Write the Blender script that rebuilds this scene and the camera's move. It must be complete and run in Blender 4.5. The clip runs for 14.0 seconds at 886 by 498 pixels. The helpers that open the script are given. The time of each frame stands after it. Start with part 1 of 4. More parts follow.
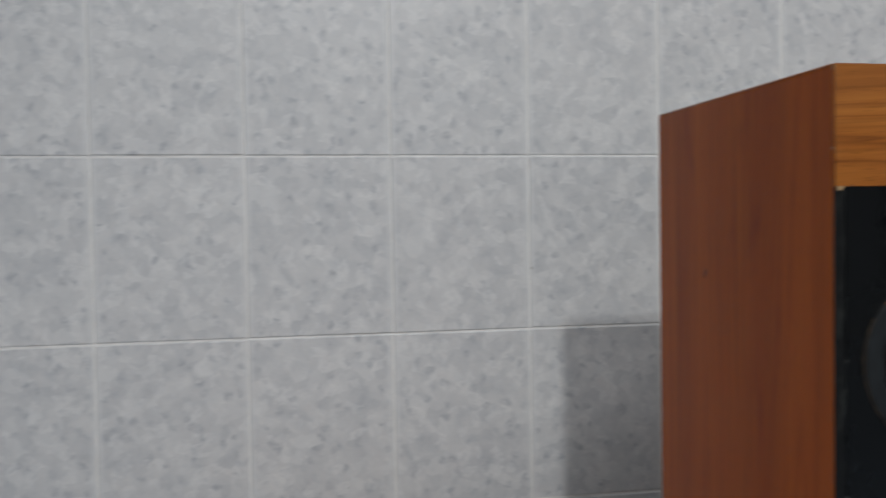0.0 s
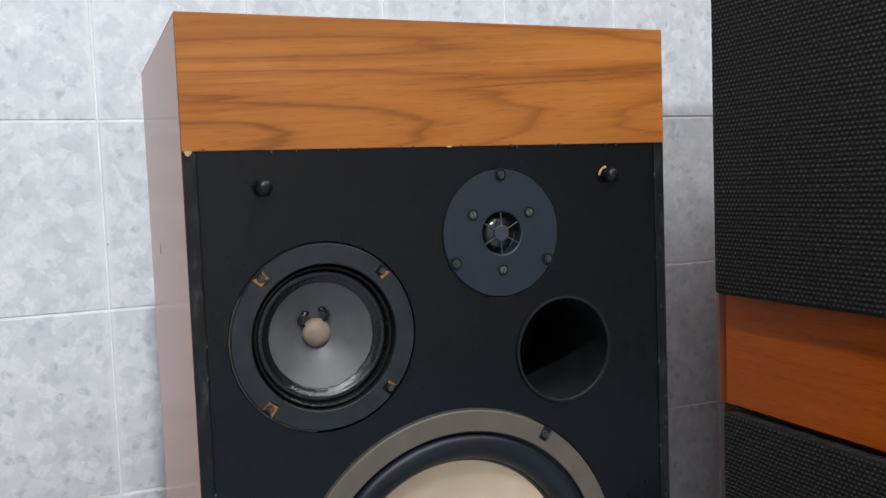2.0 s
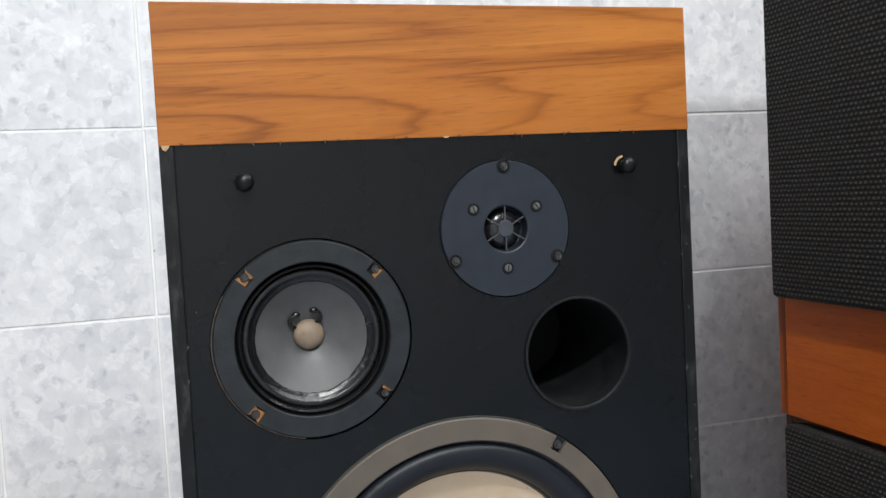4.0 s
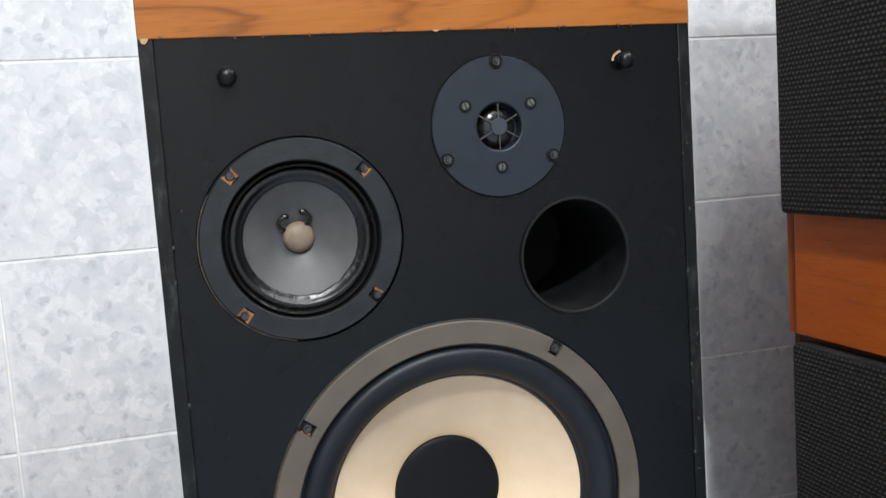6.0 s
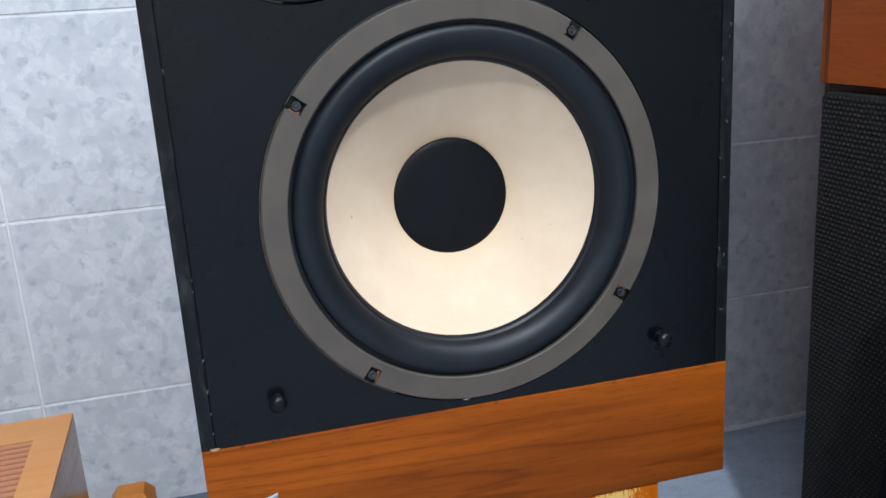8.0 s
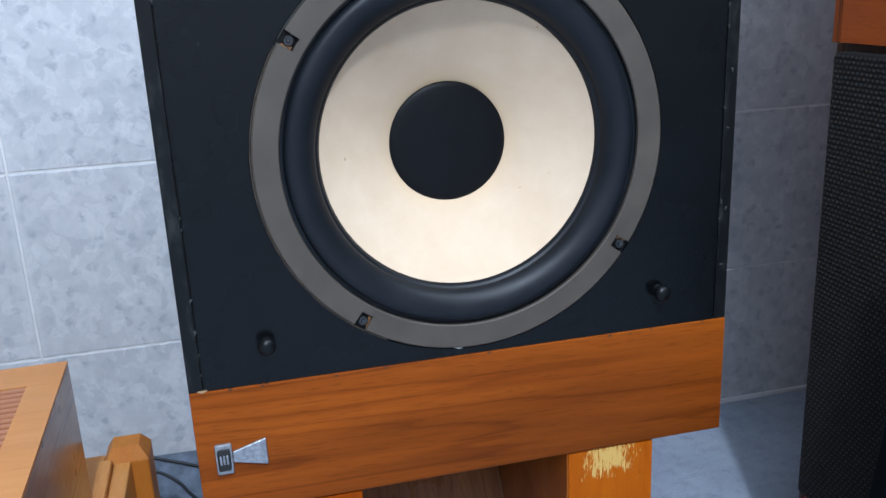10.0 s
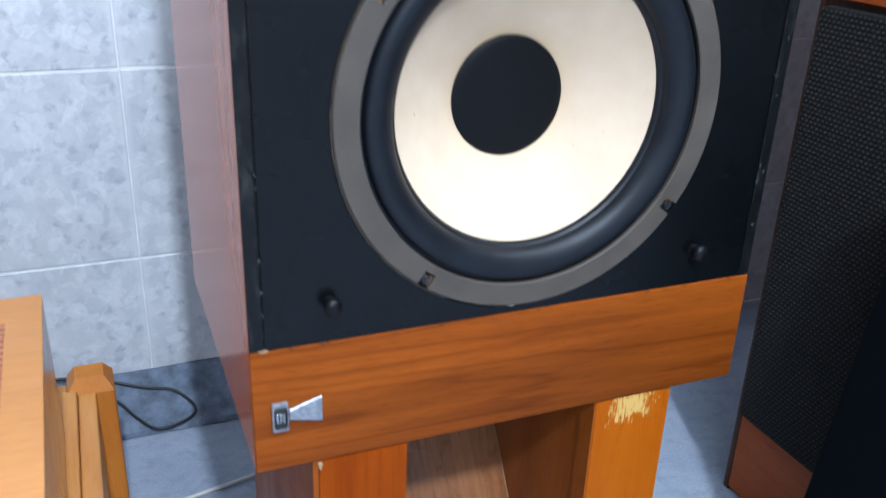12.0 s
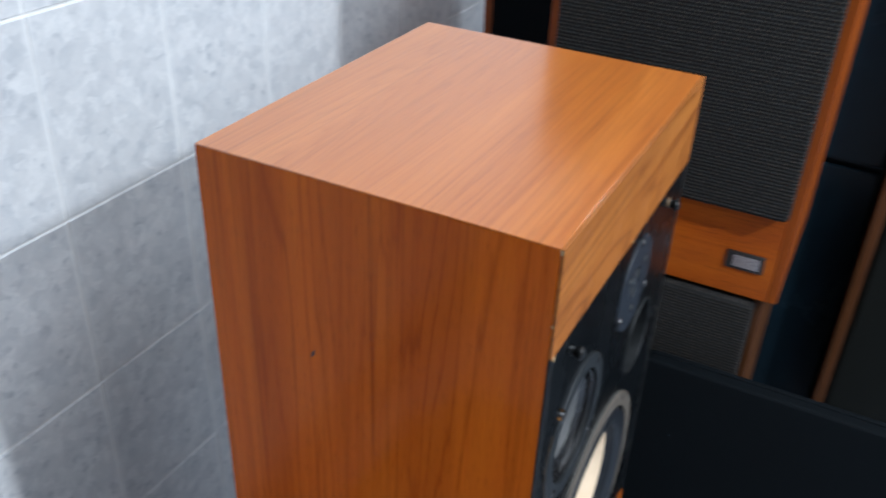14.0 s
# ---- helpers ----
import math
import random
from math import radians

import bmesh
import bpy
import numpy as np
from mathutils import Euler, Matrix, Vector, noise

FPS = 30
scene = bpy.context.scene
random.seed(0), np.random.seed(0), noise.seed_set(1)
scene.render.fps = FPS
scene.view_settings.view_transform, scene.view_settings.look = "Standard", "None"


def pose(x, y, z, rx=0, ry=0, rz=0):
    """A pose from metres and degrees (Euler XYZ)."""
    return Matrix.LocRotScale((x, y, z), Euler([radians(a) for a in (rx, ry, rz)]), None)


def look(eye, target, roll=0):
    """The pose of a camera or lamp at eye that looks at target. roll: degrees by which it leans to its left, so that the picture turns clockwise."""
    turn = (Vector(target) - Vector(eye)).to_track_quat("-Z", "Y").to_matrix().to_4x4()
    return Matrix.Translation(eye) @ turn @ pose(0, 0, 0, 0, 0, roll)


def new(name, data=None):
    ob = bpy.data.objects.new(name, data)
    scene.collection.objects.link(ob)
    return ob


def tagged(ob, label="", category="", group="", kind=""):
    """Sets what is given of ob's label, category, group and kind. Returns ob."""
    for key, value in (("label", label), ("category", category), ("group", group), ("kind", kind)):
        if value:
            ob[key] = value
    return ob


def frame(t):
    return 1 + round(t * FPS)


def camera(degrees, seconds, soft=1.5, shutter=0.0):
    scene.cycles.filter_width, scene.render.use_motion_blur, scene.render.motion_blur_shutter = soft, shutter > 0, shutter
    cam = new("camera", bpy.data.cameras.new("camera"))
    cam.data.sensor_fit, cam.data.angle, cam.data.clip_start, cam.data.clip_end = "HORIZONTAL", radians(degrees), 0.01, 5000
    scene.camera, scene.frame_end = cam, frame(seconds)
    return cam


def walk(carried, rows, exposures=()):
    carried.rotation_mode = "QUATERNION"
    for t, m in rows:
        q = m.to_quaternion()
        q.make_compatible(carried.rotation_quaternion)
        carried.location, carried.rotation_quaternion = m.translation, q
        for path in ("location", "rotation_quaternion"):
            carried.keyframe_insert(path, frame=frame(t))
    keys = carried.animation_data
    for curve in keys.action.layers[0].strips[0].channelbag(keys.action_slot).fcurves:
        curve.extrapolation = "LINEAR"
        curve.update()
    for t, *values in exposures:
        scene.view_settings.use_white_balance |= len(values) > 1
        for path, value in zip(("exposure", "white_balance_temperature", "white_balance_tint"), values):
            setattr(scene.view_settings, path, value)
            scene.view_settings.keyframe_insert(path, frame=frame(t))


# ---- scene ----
# camera and walk: the floor is z = 0, the loudspeaker's front stands in the plane y = 0
cam = camera(53.29, 14.0, soft=1.5, shutter=0.27)
ROWS = [
    (0.0, -0.3804, -0.5610, 0.8860, 88.40, 0.91, -10.25),
    (0.5, -0.2443, -0.5646, 0.8938, 87.72, 2.33, -18.99),
    (1.0, -0.1844, -0.5794, 0.8881, 86.64, 2.61, -25.93),
    (1.5, -0.1109, -0.5792, 0.8913, 86.31, 2.25, -26.00),
    (2.0, -0.0618, -0.5730, 0.8807, 85.92, 2.16, -22.51),
    (2.5, -0.0307, -0.5672, 0.8880, 86.00, 2.27, -21.00),
    (2.7, -0.0202, -0.5700, 0.8933, 85.83, 2.56, -19.75),
    (4.8, 0.0190, -0.5565, 0.8531, 87.33, 3.25, -15.66),
    (5.0, 0.0220, -0.5590, 0.8537, 86.29, 3.22, -15.39),
    (5.5, 0.0282, -0.5570, 0.8427, 85.44, 3.50, -15.47),
    (6.0, 0.0273, -0.5532, 0.8276, 84.08, 3.91, -15.47),
    (6.5, 0.0270, -0.5402, 0.8037, 82.45, 4.50, -15.65),
    (7.0, 0.0295, -0.5315, 0.7711, 80.18, 4.58, -15.37),
    (7.5, 0.0269, -0.5221, 0.7328, 76.52, 4.10, -15.22),
    (8.0, 0.0300, -0.5151, 0.7122, 74.66, 3.46, -15.17),
    (10.5, 0.0396, -0.5117, 0.6750, 71.79, 2.18, -14.12),
    (11.0, 0.0325, -0.5118, 0.6468, 68.54, 1.87, -13.96),
    (11.5, 0.0047, -0.4983, 0.6543, 67.52, 1.02, -14.81),
    (12.0, -0.0698, -0.4553, 0.7271, 66.21, -2.01, -21.80),
    (12.5, -0.1890, -0.4700, 0.9920, 59.05, -1.10, -27.45),
    (13.0, -0.2560, -0.4190, 1.1160, 58.93, 1.40, -31.90),
    (13.5, -0.3410, -0.2309, 1.1870, 59.49, 2.99, -43.83),
    (14.0, -0.4495, -0.1402, 1.2735, 58.71, -2.18, -62.29),
]
EXPOSURES = [
    (0.0, -1.24, 6700, 9), (0.5, -1.06, 6600, 8), (1.0, -0.33, 6600, 9), (1.5, -0.10, 6500, 9), (2.0, -0.33, 6350, 9), (2.5, -0.32, 6400, 9), (5.0, -0.02, 6600, 9),
    (6.5, -0.03, 6300, 9), (8.0, -0.26, 5800, 9), (10.5, -0.27, 5350, 8), (11.0, -0.05, 5350, 8), (11.5, 0.08, 5300, 8), (12.0, 0.08, 5300, 8), (13.0, -0.13, 5500, 7), (13.5, -0.02, 5850, 7), (14.0, -0.10, 5850, 7),
]
walk(cam, [(t, pose(x, y, z, rx, ry, rz)) for t, x, y, z, rx, ry, rz in ROWS], EXPOSURES)

# ---- light ----
world = bpy.data.worlds.new("world")
scene.world = world
world.use_nodes = True
world.node_tree.nodes["Background"].inputs[0].default_value = (0.8, 0.9, 1.0, 1)
world.node_tree.nodes["Background"].inputs[1].default_value = 0.05


def area_lamp(name, place, size_x, size_y, watts, colour, target):
    data = bpy.data.lights.new(name, "AREA")
    data.shape, data.size, data.size_y, data.energy, data.color = "RECTANGLE", size_x, size_y, watts, colour
    ob = new(name, data)
    ob.matrix_world = look(place, target)
    return ob


area_lamp("tube_light", (1.5, -0.5, 2.33), 0.10, 1.2, 22, (0.97, 0.985, 1.0), (1.5, -0.4, 0))
KEY = (-0.09, -1.72, 2.33)
area_lamp("lamp_light", KEY, 0.10, 0.16, 84, (0.97, 0.985, 1.0), (-0.09, -1.5, 0))
# Added soft panel, never in view, to lift the cabinet top and floor.
area_lamp("panel_light", (0.55, -0.85, 2.33), 1.2, 0.6, 29, (0.97, 0.985, 1.0), (0.55, -0.85, 0))
# Added tube out of view: fill for the wall gap beside the stack.
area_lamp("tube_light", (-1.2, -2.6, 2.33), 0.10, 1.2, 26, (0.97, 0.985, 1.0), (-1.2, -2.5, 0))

# ---- materials ----


class Mat:
    """A small helper round a node material."""

    def __init__(self, name, rough=0.5, metal=0.0, coat=0.0, spec=0.5, grown=None):
        if grown:
            self.m, self.t = grown, grown.node_tree
            self.b = self.t.nodes["Principled BSDF"]
            return
        self.m = bpy.data.materials.new(name)
        self.m.use_nodes = True
        self.t = self.m.node_tree
        self.b = self.t.nodes["Principled BSDF"]
        self.b.inputs["Roughness"].default_value = rough
        self.b.inputs["Metallic"].default_value = metal
        self.b.inputs["Coat Weight"].default_value = coat
        self.b.inputs["Coat Roughness"].default_value = 0.12
        self.b.inputs["Specular IOR Level"].default_value = spec

    def node(self, kind, **inputs):
        n = self.t.nodes.new(kind)
        for k, v in inputs.items():
            key = k.replace("_", " ")
            if isinstance(v, bpy.types.NodeSocket):
                self.t.links.new(v, n.inputs[key])
            else:
                n.inputs[key].default_value = v
        return n

    def link(self, a, b):
        self.t.links.new(a, b)

    def coords(self, scale=(1, 1, 1), spread=0.0, tilt=0.0):
        c = self.t.nodes.new("ShaderNodeTexCoord").outputs["Object"]
        if tilt:
            turned = self.t.nodes.new("ShaderNodeMapping")
            turned.inputs["Rotation"].default_value = (0, radians(tilt), 0)
            self.link(c, turned.inputs["Vector"])
            c = turned.outputs[0]
        if spread:
            r = self.t.nodes.new("ShaderNodeObjectInfo").outputs["Random"]
            k = self.t.nodes.new("ShaderNodeVectorMath")
            k.operation = "SCALE"
            k.inputs[0].default_value = (spread, spread * 0.7, spread * 1.3)
            self.link(r, k.inputs["Scale"])
            a = self.t.nodes.new("ShaderNodeVectorMath")
            a.operation = "ADD"
            self.link(c, a.inputs[0])
            self.link(k.outputs[0], a.inputs[1])
            c = a.outputs[0]
        mp = self.t.nodes.new("ShaderNodeMapping")
        mp.inputs["Scale"].default_value = scale
        self.link(c, mp.inputs["Vector"])
        return mp.outputs[0]

    def noise(self, vec, scale, detail=4, rough=0.6, distort=0.0):
        return self.node("ShaderNodeTexNoise", Vector=vec, Scale=scale, Detail=detail, Roughness=rough, Distortion=distort).outputs["Fac"]

    def ramp(self, fac, *stops):
        n = self.t.nodes.new("ShaderNodeValToRGB")
        self.link(fac, n.inputs["Fac"])
        els = n.color_ramp.elements
        while len(els) < len(stops):
            els.new(0.5)
        for e, (p, c) in zip(els, stops):
            e.position = p
            e.color = (*c, 1) if len(c) == 3 else (c[0], c[0], c[0], 1)
        return n.outputs["Color"]

    def mix(self, fac, a, b, blend="MIX"):
        n = self.t.nodes.new("ShaderNodeMix")
        n.data_type, n.blend_type = "RGBA", blend
        for s, v in ((n.inputs[0], fac), (n.inputs[6], a), (n.inputs[7], b)):
            if isinstance(v, bpy.types.NodeSocket):
                self.link(v, s)
            else:
                s.default_value = v if isinstance(v, float) else (*v, 1)
        return n.outputs[2]

    def math(self, op, a, b=0.0, c=0.0):
        n = self.t.nodes.new("ShaderNodeMath")
        n.operation = op
        for s, v in zip(n.inputs, (a, b, c)):
            if isinstance(v, bpy.types.NodeSocket):
                self.link(v, s)
            else:
                s.default_value = v
        return n.outputs[0]

    def split(self, vec):
        return self.node("ShaderNodeSeparateXYZ", Vector=vec).outputs

    def out(self, colour=None, rough=None, height=None, strength=0.2, distance=0.001):
        if colour is not None:
            if isinstance(colour, bpy.types.NodeSocket):
                self.link(colour, self.b.inputs["Base Color"])
            else:
                self.b.inputs["Base Color"].default_value = (*colour, 1)
        if rough is not None:
            self.link(rough, self.b.inputs["Roughness"])
        if height is not None:
            bp = self.node("ShaderNodeBump", Height=height, Strength=strength, Distance=distance)
            self.link(bp.outputs[0], self.b.inputs["Normal"])
        return self.m


def wood(name, along, dark, mid, light, rough=0.35, coat=0.25, figure=1.0, seed=0.0, pores=1.0, lined=0.5, streaks=1.0, spec=0.2, stretch=0.13, relief=0.03, uneven=1.0, coat_rough=0.12, cloudy=0.0, tilt=0.0, coat_ior=1.5, veins=0.0):
    """Veneer with its grain along the axis x, y or z (0, 1, 2)."""
    s = Mat(name, rough=rough, coat=coat, spec=spec)
    scale = [1.0, 1.0, 1.0]
    scale[along] = stretch
    base = s.coords(tuple(scale), 0.0, tilt)
    shift = s.node("ShaderNodeVectorMath", Vector=base)
    shift.operation = "ADD"
    shift.inputs[1].default_value = (seed, seed * 1.7, seed * 0.6)
    vec = shift.outputs[0]
    warp = s.noise(vec, 9.0 * figure, 2, 0.5)
    broad = s.noise(vec, 22.0 * figure, 3, 0.55, 1.2)
    wob = s.noise(vec, 70.0, 3, 0.6)
    field = s.math("ADD", warp, s.math("ADD", s.math("MULTIPLY", broad, 0.10), s.math("MULTIPLY", wob, 0.022)))
    ring = s.math("FRACT", s.math("MULTIPLY", field, 34.0))
    rings = s.ramp(ring, (0.0, (0.25,)), (0.10, (0.75,)), (0.45, (1.0,)), (0.82, (0.62,)), (1.0, (0.0,)))
    fine = s.noise(vec, 420.0, 3, 0.7)
    f = s.math("ADD", s.math("MULTIPLY_ADD", rings, 0.36 * lined, 0.10 - 0.16 * lined), s.math("ADD", s.math("MULTIPLY", broad, 0.62), s.math("MULTIPLY", fine, 0.26)))
    colour = s.ramp(f, (0.25, dark), (0.50, mid), (0.80, light))
    big = s.noise(vec, 5.0, 2, 0.5)
    colour = s.mix(s.ramp(big, (0.35, (0.0,)), (0.7, (0.45,))), colour, mid)
    pscale = [1.0, 1.0, 1.0]
    pscale[along] = 0.045
    pore = s.noise(s.coords(tuple(pscale), 0.0, tilt), 1300.0, 1, 0.5)
    pmask = s.ramp(pore, (0.60, (0.0,)), (0.72, (0.36 * pores,)))
    lscale = [1.0, 1.0, 1.0]
    lscale[along] = 0.018
    streak = s.noise(s.coords(tuple(lscale), 0.0, tilt), 190.0, 4, 0.65, 0.4)
    gate = s.ramp(s.noise(vec, 13.0, 3, 0.6), (0.42, (0.0,)), (0.62, (1.0,)))
    lines = s.math("MULTIPLY", s.ramp(streak, (0.47, (0.0,)), (0.64, (0.85 * streaks,))), s.math("MULTIPLY_ADD", gate, 0.8, 0.2))
    colour = s.mix(lines, colour, tuple(c * 0.7 for c in dark))
    if veins:
        line = s.ramp(ring, (0.0, (0.3,)), (0.05, (0.0,)), (0.82, (0.0,)), (0.95, (1.0,)), (1.0, (0.5,)))
        patchy = s.ramp(s.noise(vec, 17.0, 2, 0.5), (0.44, (0.06,)), (0.64, (veins,)))
        broken = s.ramp(fine, (0.34, (0.45,)), (0.60, (1.0,)))
        colour = s.mix(s.math("MULTIPLY", line, s.math("MULTIPLY", patchy, broken)), colour, tuple(c * 0.75 for c in dark))
    if cloudy:
        cloud = s.noise(vec, 11.0, 4, 0.6, 0.6)
        colour = s.mix(s.ramp(cloud, (0.46, (0.0,)), (0.66, (cloudy,))), colour, tuple(c * 1.15 for c in dark))
    colour = s.mix(pmask, colour, tuple(c * 0.35 for c in dark))
    smear = s.noise(s.coords(), 14.0, 3, 0.6)
    r = s.ramp(smear, (0.3, (rough * (1 - 0.2 * uneven),)), (0.75, (rough * (1 + 0.3 * uneven),)))
    s.b.inputs["Coat Roughness"].default_value = coat_rough
    s.b.inputs["Coat IOR"].default_value = coat_ior
    return s.out(colour, r, s.math("ADD", pore, s.math("MULTIPLY", fine, 0.5)), relief, 0.0006)


WAL = ((0.095, 0.027, 0.005), (0.240, 0.075, 0.012), (0.355, 0.131, 0.024))
WALD = ((0.20, 0.032, 0.002), (0.42, 0.085, 0.004), (0.52, 0.129, 0.007))
walnut_x = wood("walnut_front", 0, *WAL, rough=0.46, coat=0.05, figure=0.85, seed=0.3, pores=0.7, lined=0.8, streaks=0.6, stretch=0.045, cloudy=0.5, tilt=3.0, veins=0.45)
walnut_low = wood("walnut_lower_front", 0, (0.062, 0.0135, 0.001), (0.210, 0.045, 0.002), (0.335, 0.083, 0.005), rough=0.44, coat=0.03, figure=0.8, seed=2.3, pores=0.9, lined=0.55, streaks=0.4, stretch=0.07, spec=0.1, cloudy=0.8, tilt=-1.5, veins=0.42)
walnut_z = wood("walnut_side", 2, *WALD, rough=0.4, coat=0.85, figure=0.8, seed=1.1, pores=1.0, lined=0.4, streaks=0.65, spec=0.0, stretch=0.035, coat_rough=0.14, uneven=0.3, cloudy=0.4, coat_ior=1.28, veins=0.55)
walnut_top = wood("walnut_top", 0, (0.19, 0.047, 0.005), (0.37, 0.104, 0.011), (0.48, 0.158, 0.021), rough=0.32, coat=0.9, figure=1.2, seed=4.2, pores=0.3, lined=0.4, streaks=0.45, spec=0.4, stretch=0.05, relief=0.0, uneven=0.1, coat_rough=0.17)
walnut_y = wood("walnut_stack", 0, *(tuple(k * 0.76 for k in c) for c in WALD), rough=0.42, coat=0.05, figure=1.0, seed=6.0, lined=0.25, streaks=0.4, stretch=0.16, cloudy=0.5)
# Same walnut at half tone: shade on cabinet sides put into the colour.
walnut_side_shade = wood("shaded_stack_walnut", 2, *(tuple(k * 0.5 for k in c) for c in WALD), rough=0.42, coat=0.05, figure=1.2, seed=7.5, lined=0.3)
# Darkened walnut: shade on the lower and far cabinets put into colour.
walnut_shaded = wood("shaded_walnut", 2, (0.030, 0.010, 0.003), (0.065, 0.023, 0.007), (0.10, 0.04, 0.012), rough=0.45, coat=0.03, figure=1.2, seed=7.9, lined=0.3)
pine_z = wood("orange_pine", 2, (0.115, 0.016, 0.0004), (0.22, 0.036, 0.0004), (0.31, 0.062, 0.0008), rough=0.4, coat=0.05, figure=0.6, seed=3.0, pores=0.5, lined=0.3, streaks=0.25, spec=0.03, cloudy=0.7)
brown_z = wood("brown_veneer", 2, (0.13, 0.028, 0.003), (0.25, 0.064, 0.007), (0.33, 0.10, 0.014), rough=0.4, coat=0.1, spec=0.05, figure=1.0, seed=5.0, streaks=0.3, lined=0.2)
laminate = wood("walnut_laminate", 2, (0.065, 0.020, 0.006), (0.215, 0.080, 0.024), (0.38, 0.18, 0.075), rough=0.28, coat=0.6, spec=0.3, figure=0.9, seed=8.0, pores=1.2, lined=0.3, streaks=0.35, coat_rough=0.2, cloudy=0.7)
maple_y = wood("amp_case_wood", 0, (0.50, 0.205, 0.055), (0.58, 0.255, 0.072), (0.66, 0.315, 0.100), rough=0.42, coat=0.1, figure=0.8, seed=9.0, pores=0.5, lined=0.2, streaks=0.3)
# About half as bright as the wood of the case top.
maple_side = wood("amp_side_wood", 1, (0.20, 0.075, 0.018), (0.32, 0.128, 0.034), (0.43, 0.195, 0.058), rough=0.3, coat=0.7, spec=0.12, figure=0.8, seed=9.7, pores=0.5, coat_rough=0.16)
beech = wood("rack_wood", 1, (0.50, 0.195, 0.040), (0.61, 0.265, 0.062), (0.69, 0.34, 0.095), rough=0.42, coat=0.1, figure=0.7, seed=10.0, pores=0.4, lined=0.2, streaks=0.3)
beech_z = wood("rack_post_wood", 2, (0.34, 0.100, 0.009), (0.49, 0.162, 0.018), (0.58, 0.225, 0.032), rough=0.42, coat=0.06, spec=0.1, figure=0.7, seed=11.0, pores=0.4, lined=0.2, streaks=0.3)


def black_vinyl():
    s = Mat("black_baffle", rough=0.27, spec=0.25)
    g = s.noise(s.coords((1, 1, 0.25)), 900.0, 3, 0.7)
    big = s.noise(s.coords(), 9.0, 4, 0.6)
    scr = s.ramp(s.noise(s.coords((1, 1, 0.15)), 160.0, 3, 0.6), (0.72, (0.0,)), (0.80, (0.25,)))
    c = s.mix(scr, s.ramp(big, (0.3, (0.0013, 0.0018, 0.0023)), (0.75, (0.0023, 0.0031, 0.0039))), (0.009, 0.010, 0.0105))
    speck = s.ramp(s.noise(s.coords(), 420.0, 1, 0.4), (0.785, (0.0,)), (0.80, (0.55,)))
    c = s.mix(speck, c, (0.08, 0.075, 0.06))
    return s.out(c, s.ramp(big, (0.3, (0.24,)), (0.7, (0.31,))), g, 0.15, 0.0005)


def plain(name, colour, rough=0.5, metal=0.0, vary=0.25, scale=60.0, coat=0.0, bump=0.05, spec=0.5):
    s = Mat(name, rough=rough, metal=metal, coat=coat, spec=spec)
    n = s.noise(s.coords(), scale, 4, 0.6)
    c = s.ramp(n, (0.3, tuple(k * (1 - vary) for k in colour)), (0.72, tuple(min(1, k * (1 + vary)) for k in colour)))
    n2 = s.noise(s.coords(), scale * 9, 3, 0.6)
    return s.out(c, s.ramp(n, (0.25, (rough * 0.85,)), (0.8, (min(1, rough * 1.2),))), n2, bump, 0.0005)


baffle_black = black_vinyl()


def worn_edge():
    s = Mat("worn_black_edge", rough=0.36, spec=0.24)
    n = s.noise(s.coords((1, 1, 0.35)), 130.0, 5, 0.7)
    big = s.noise(s.coords(), 22.0, 3, 0.6)
    f = s.math("MULTIPLY", s.ramp(n, (0.50, (0.0,)), (0.64, (1.0,))), s.ramp(big, (0.36, (0.08,)), (0.62, (0.55,))))
    return s.out(s.mix(f, (0.003, 0.0034, 0.0037), (0.045, 0.048, 0.044)), None, n, 0.2, 0.0008)


edge_black = worn_edge()
gasket = plain("grey_gasket", (0.066, 0.053, 0.040), 0.62, vary=0.16, scale=45, bump=0.2)
gasket_dark = plain("black_gasket", (0.009, 0.011, 0.0125), 0.46, vary=0.3, scale=90, bump=0.5, spec=0.3)
rubber = plain("black_rubber", (0.0065, 0.0082, 0.0112), 0.44, vary=0.2, scale=40, bump=0.12, spec=0.27)
gloss_black = plain("gloss_black", (0.008, 0.008, 0.009), 0.18, vary=0.2, scale=40)
cabinet_black = plain("cabinet_black", (0.006, 0.014, 0.021), 0.26, vary=0.25, scale=6, spec=0.16)
peg_black = plain("peg_black", (0.004, 0.0045, 0.005), 0.34, vary=0.2, scale=90, spec=0.2)
matt_black = plain("matt_black", (0.004, 0.004, 0.0044), 0.75, vary=0.2, scale=40, spec=0.2)
dust_black = plain("dust_cap_black", (0.0035, 0.004, 0.005), 0.5, vary=0.2, scale=90, bump=0.2, spec=0.16)


def cream_paper():
    s = Mat("cream_cone", rough=0.8, spec=0.15)
    n = s.noise(s.coords(), 35.0, 5, 0.65)
    f = s.noise(s.coords(), 700.0, 3, 0.7)
    x, y, z = s.split(s.coords())
    r = s.math("SQRT", s.math("ADD", s.math("MULTIPLY", x, x), s.math("MULTIPLY", z, z)))
    stain = s.math("MULTIPLY", s.ramp(r, (0.037, (1.0,)), (0.05, (0.0,))), s.ramp(n, (0.35, (0.2,)), (0.7, (0.8,))))
    c = s.ramp(n, (0.25, (0.58, 0.44, 0.30)), (0.75, (0.66, 0.525, 0.375)))
    c = s.mix(stain, c, (0.60, 0.42, 0.22))
    fox = s.ramp(s.noise(s.coords(), 130.0, 2, 0.5), (0.77, (0.0,)), (0.80, (0.7,)))
    c = s.mix(fox, c, (0.40, 0.25, 0.12))
    return s.out(c, None, f, 0.1, 0.0004)


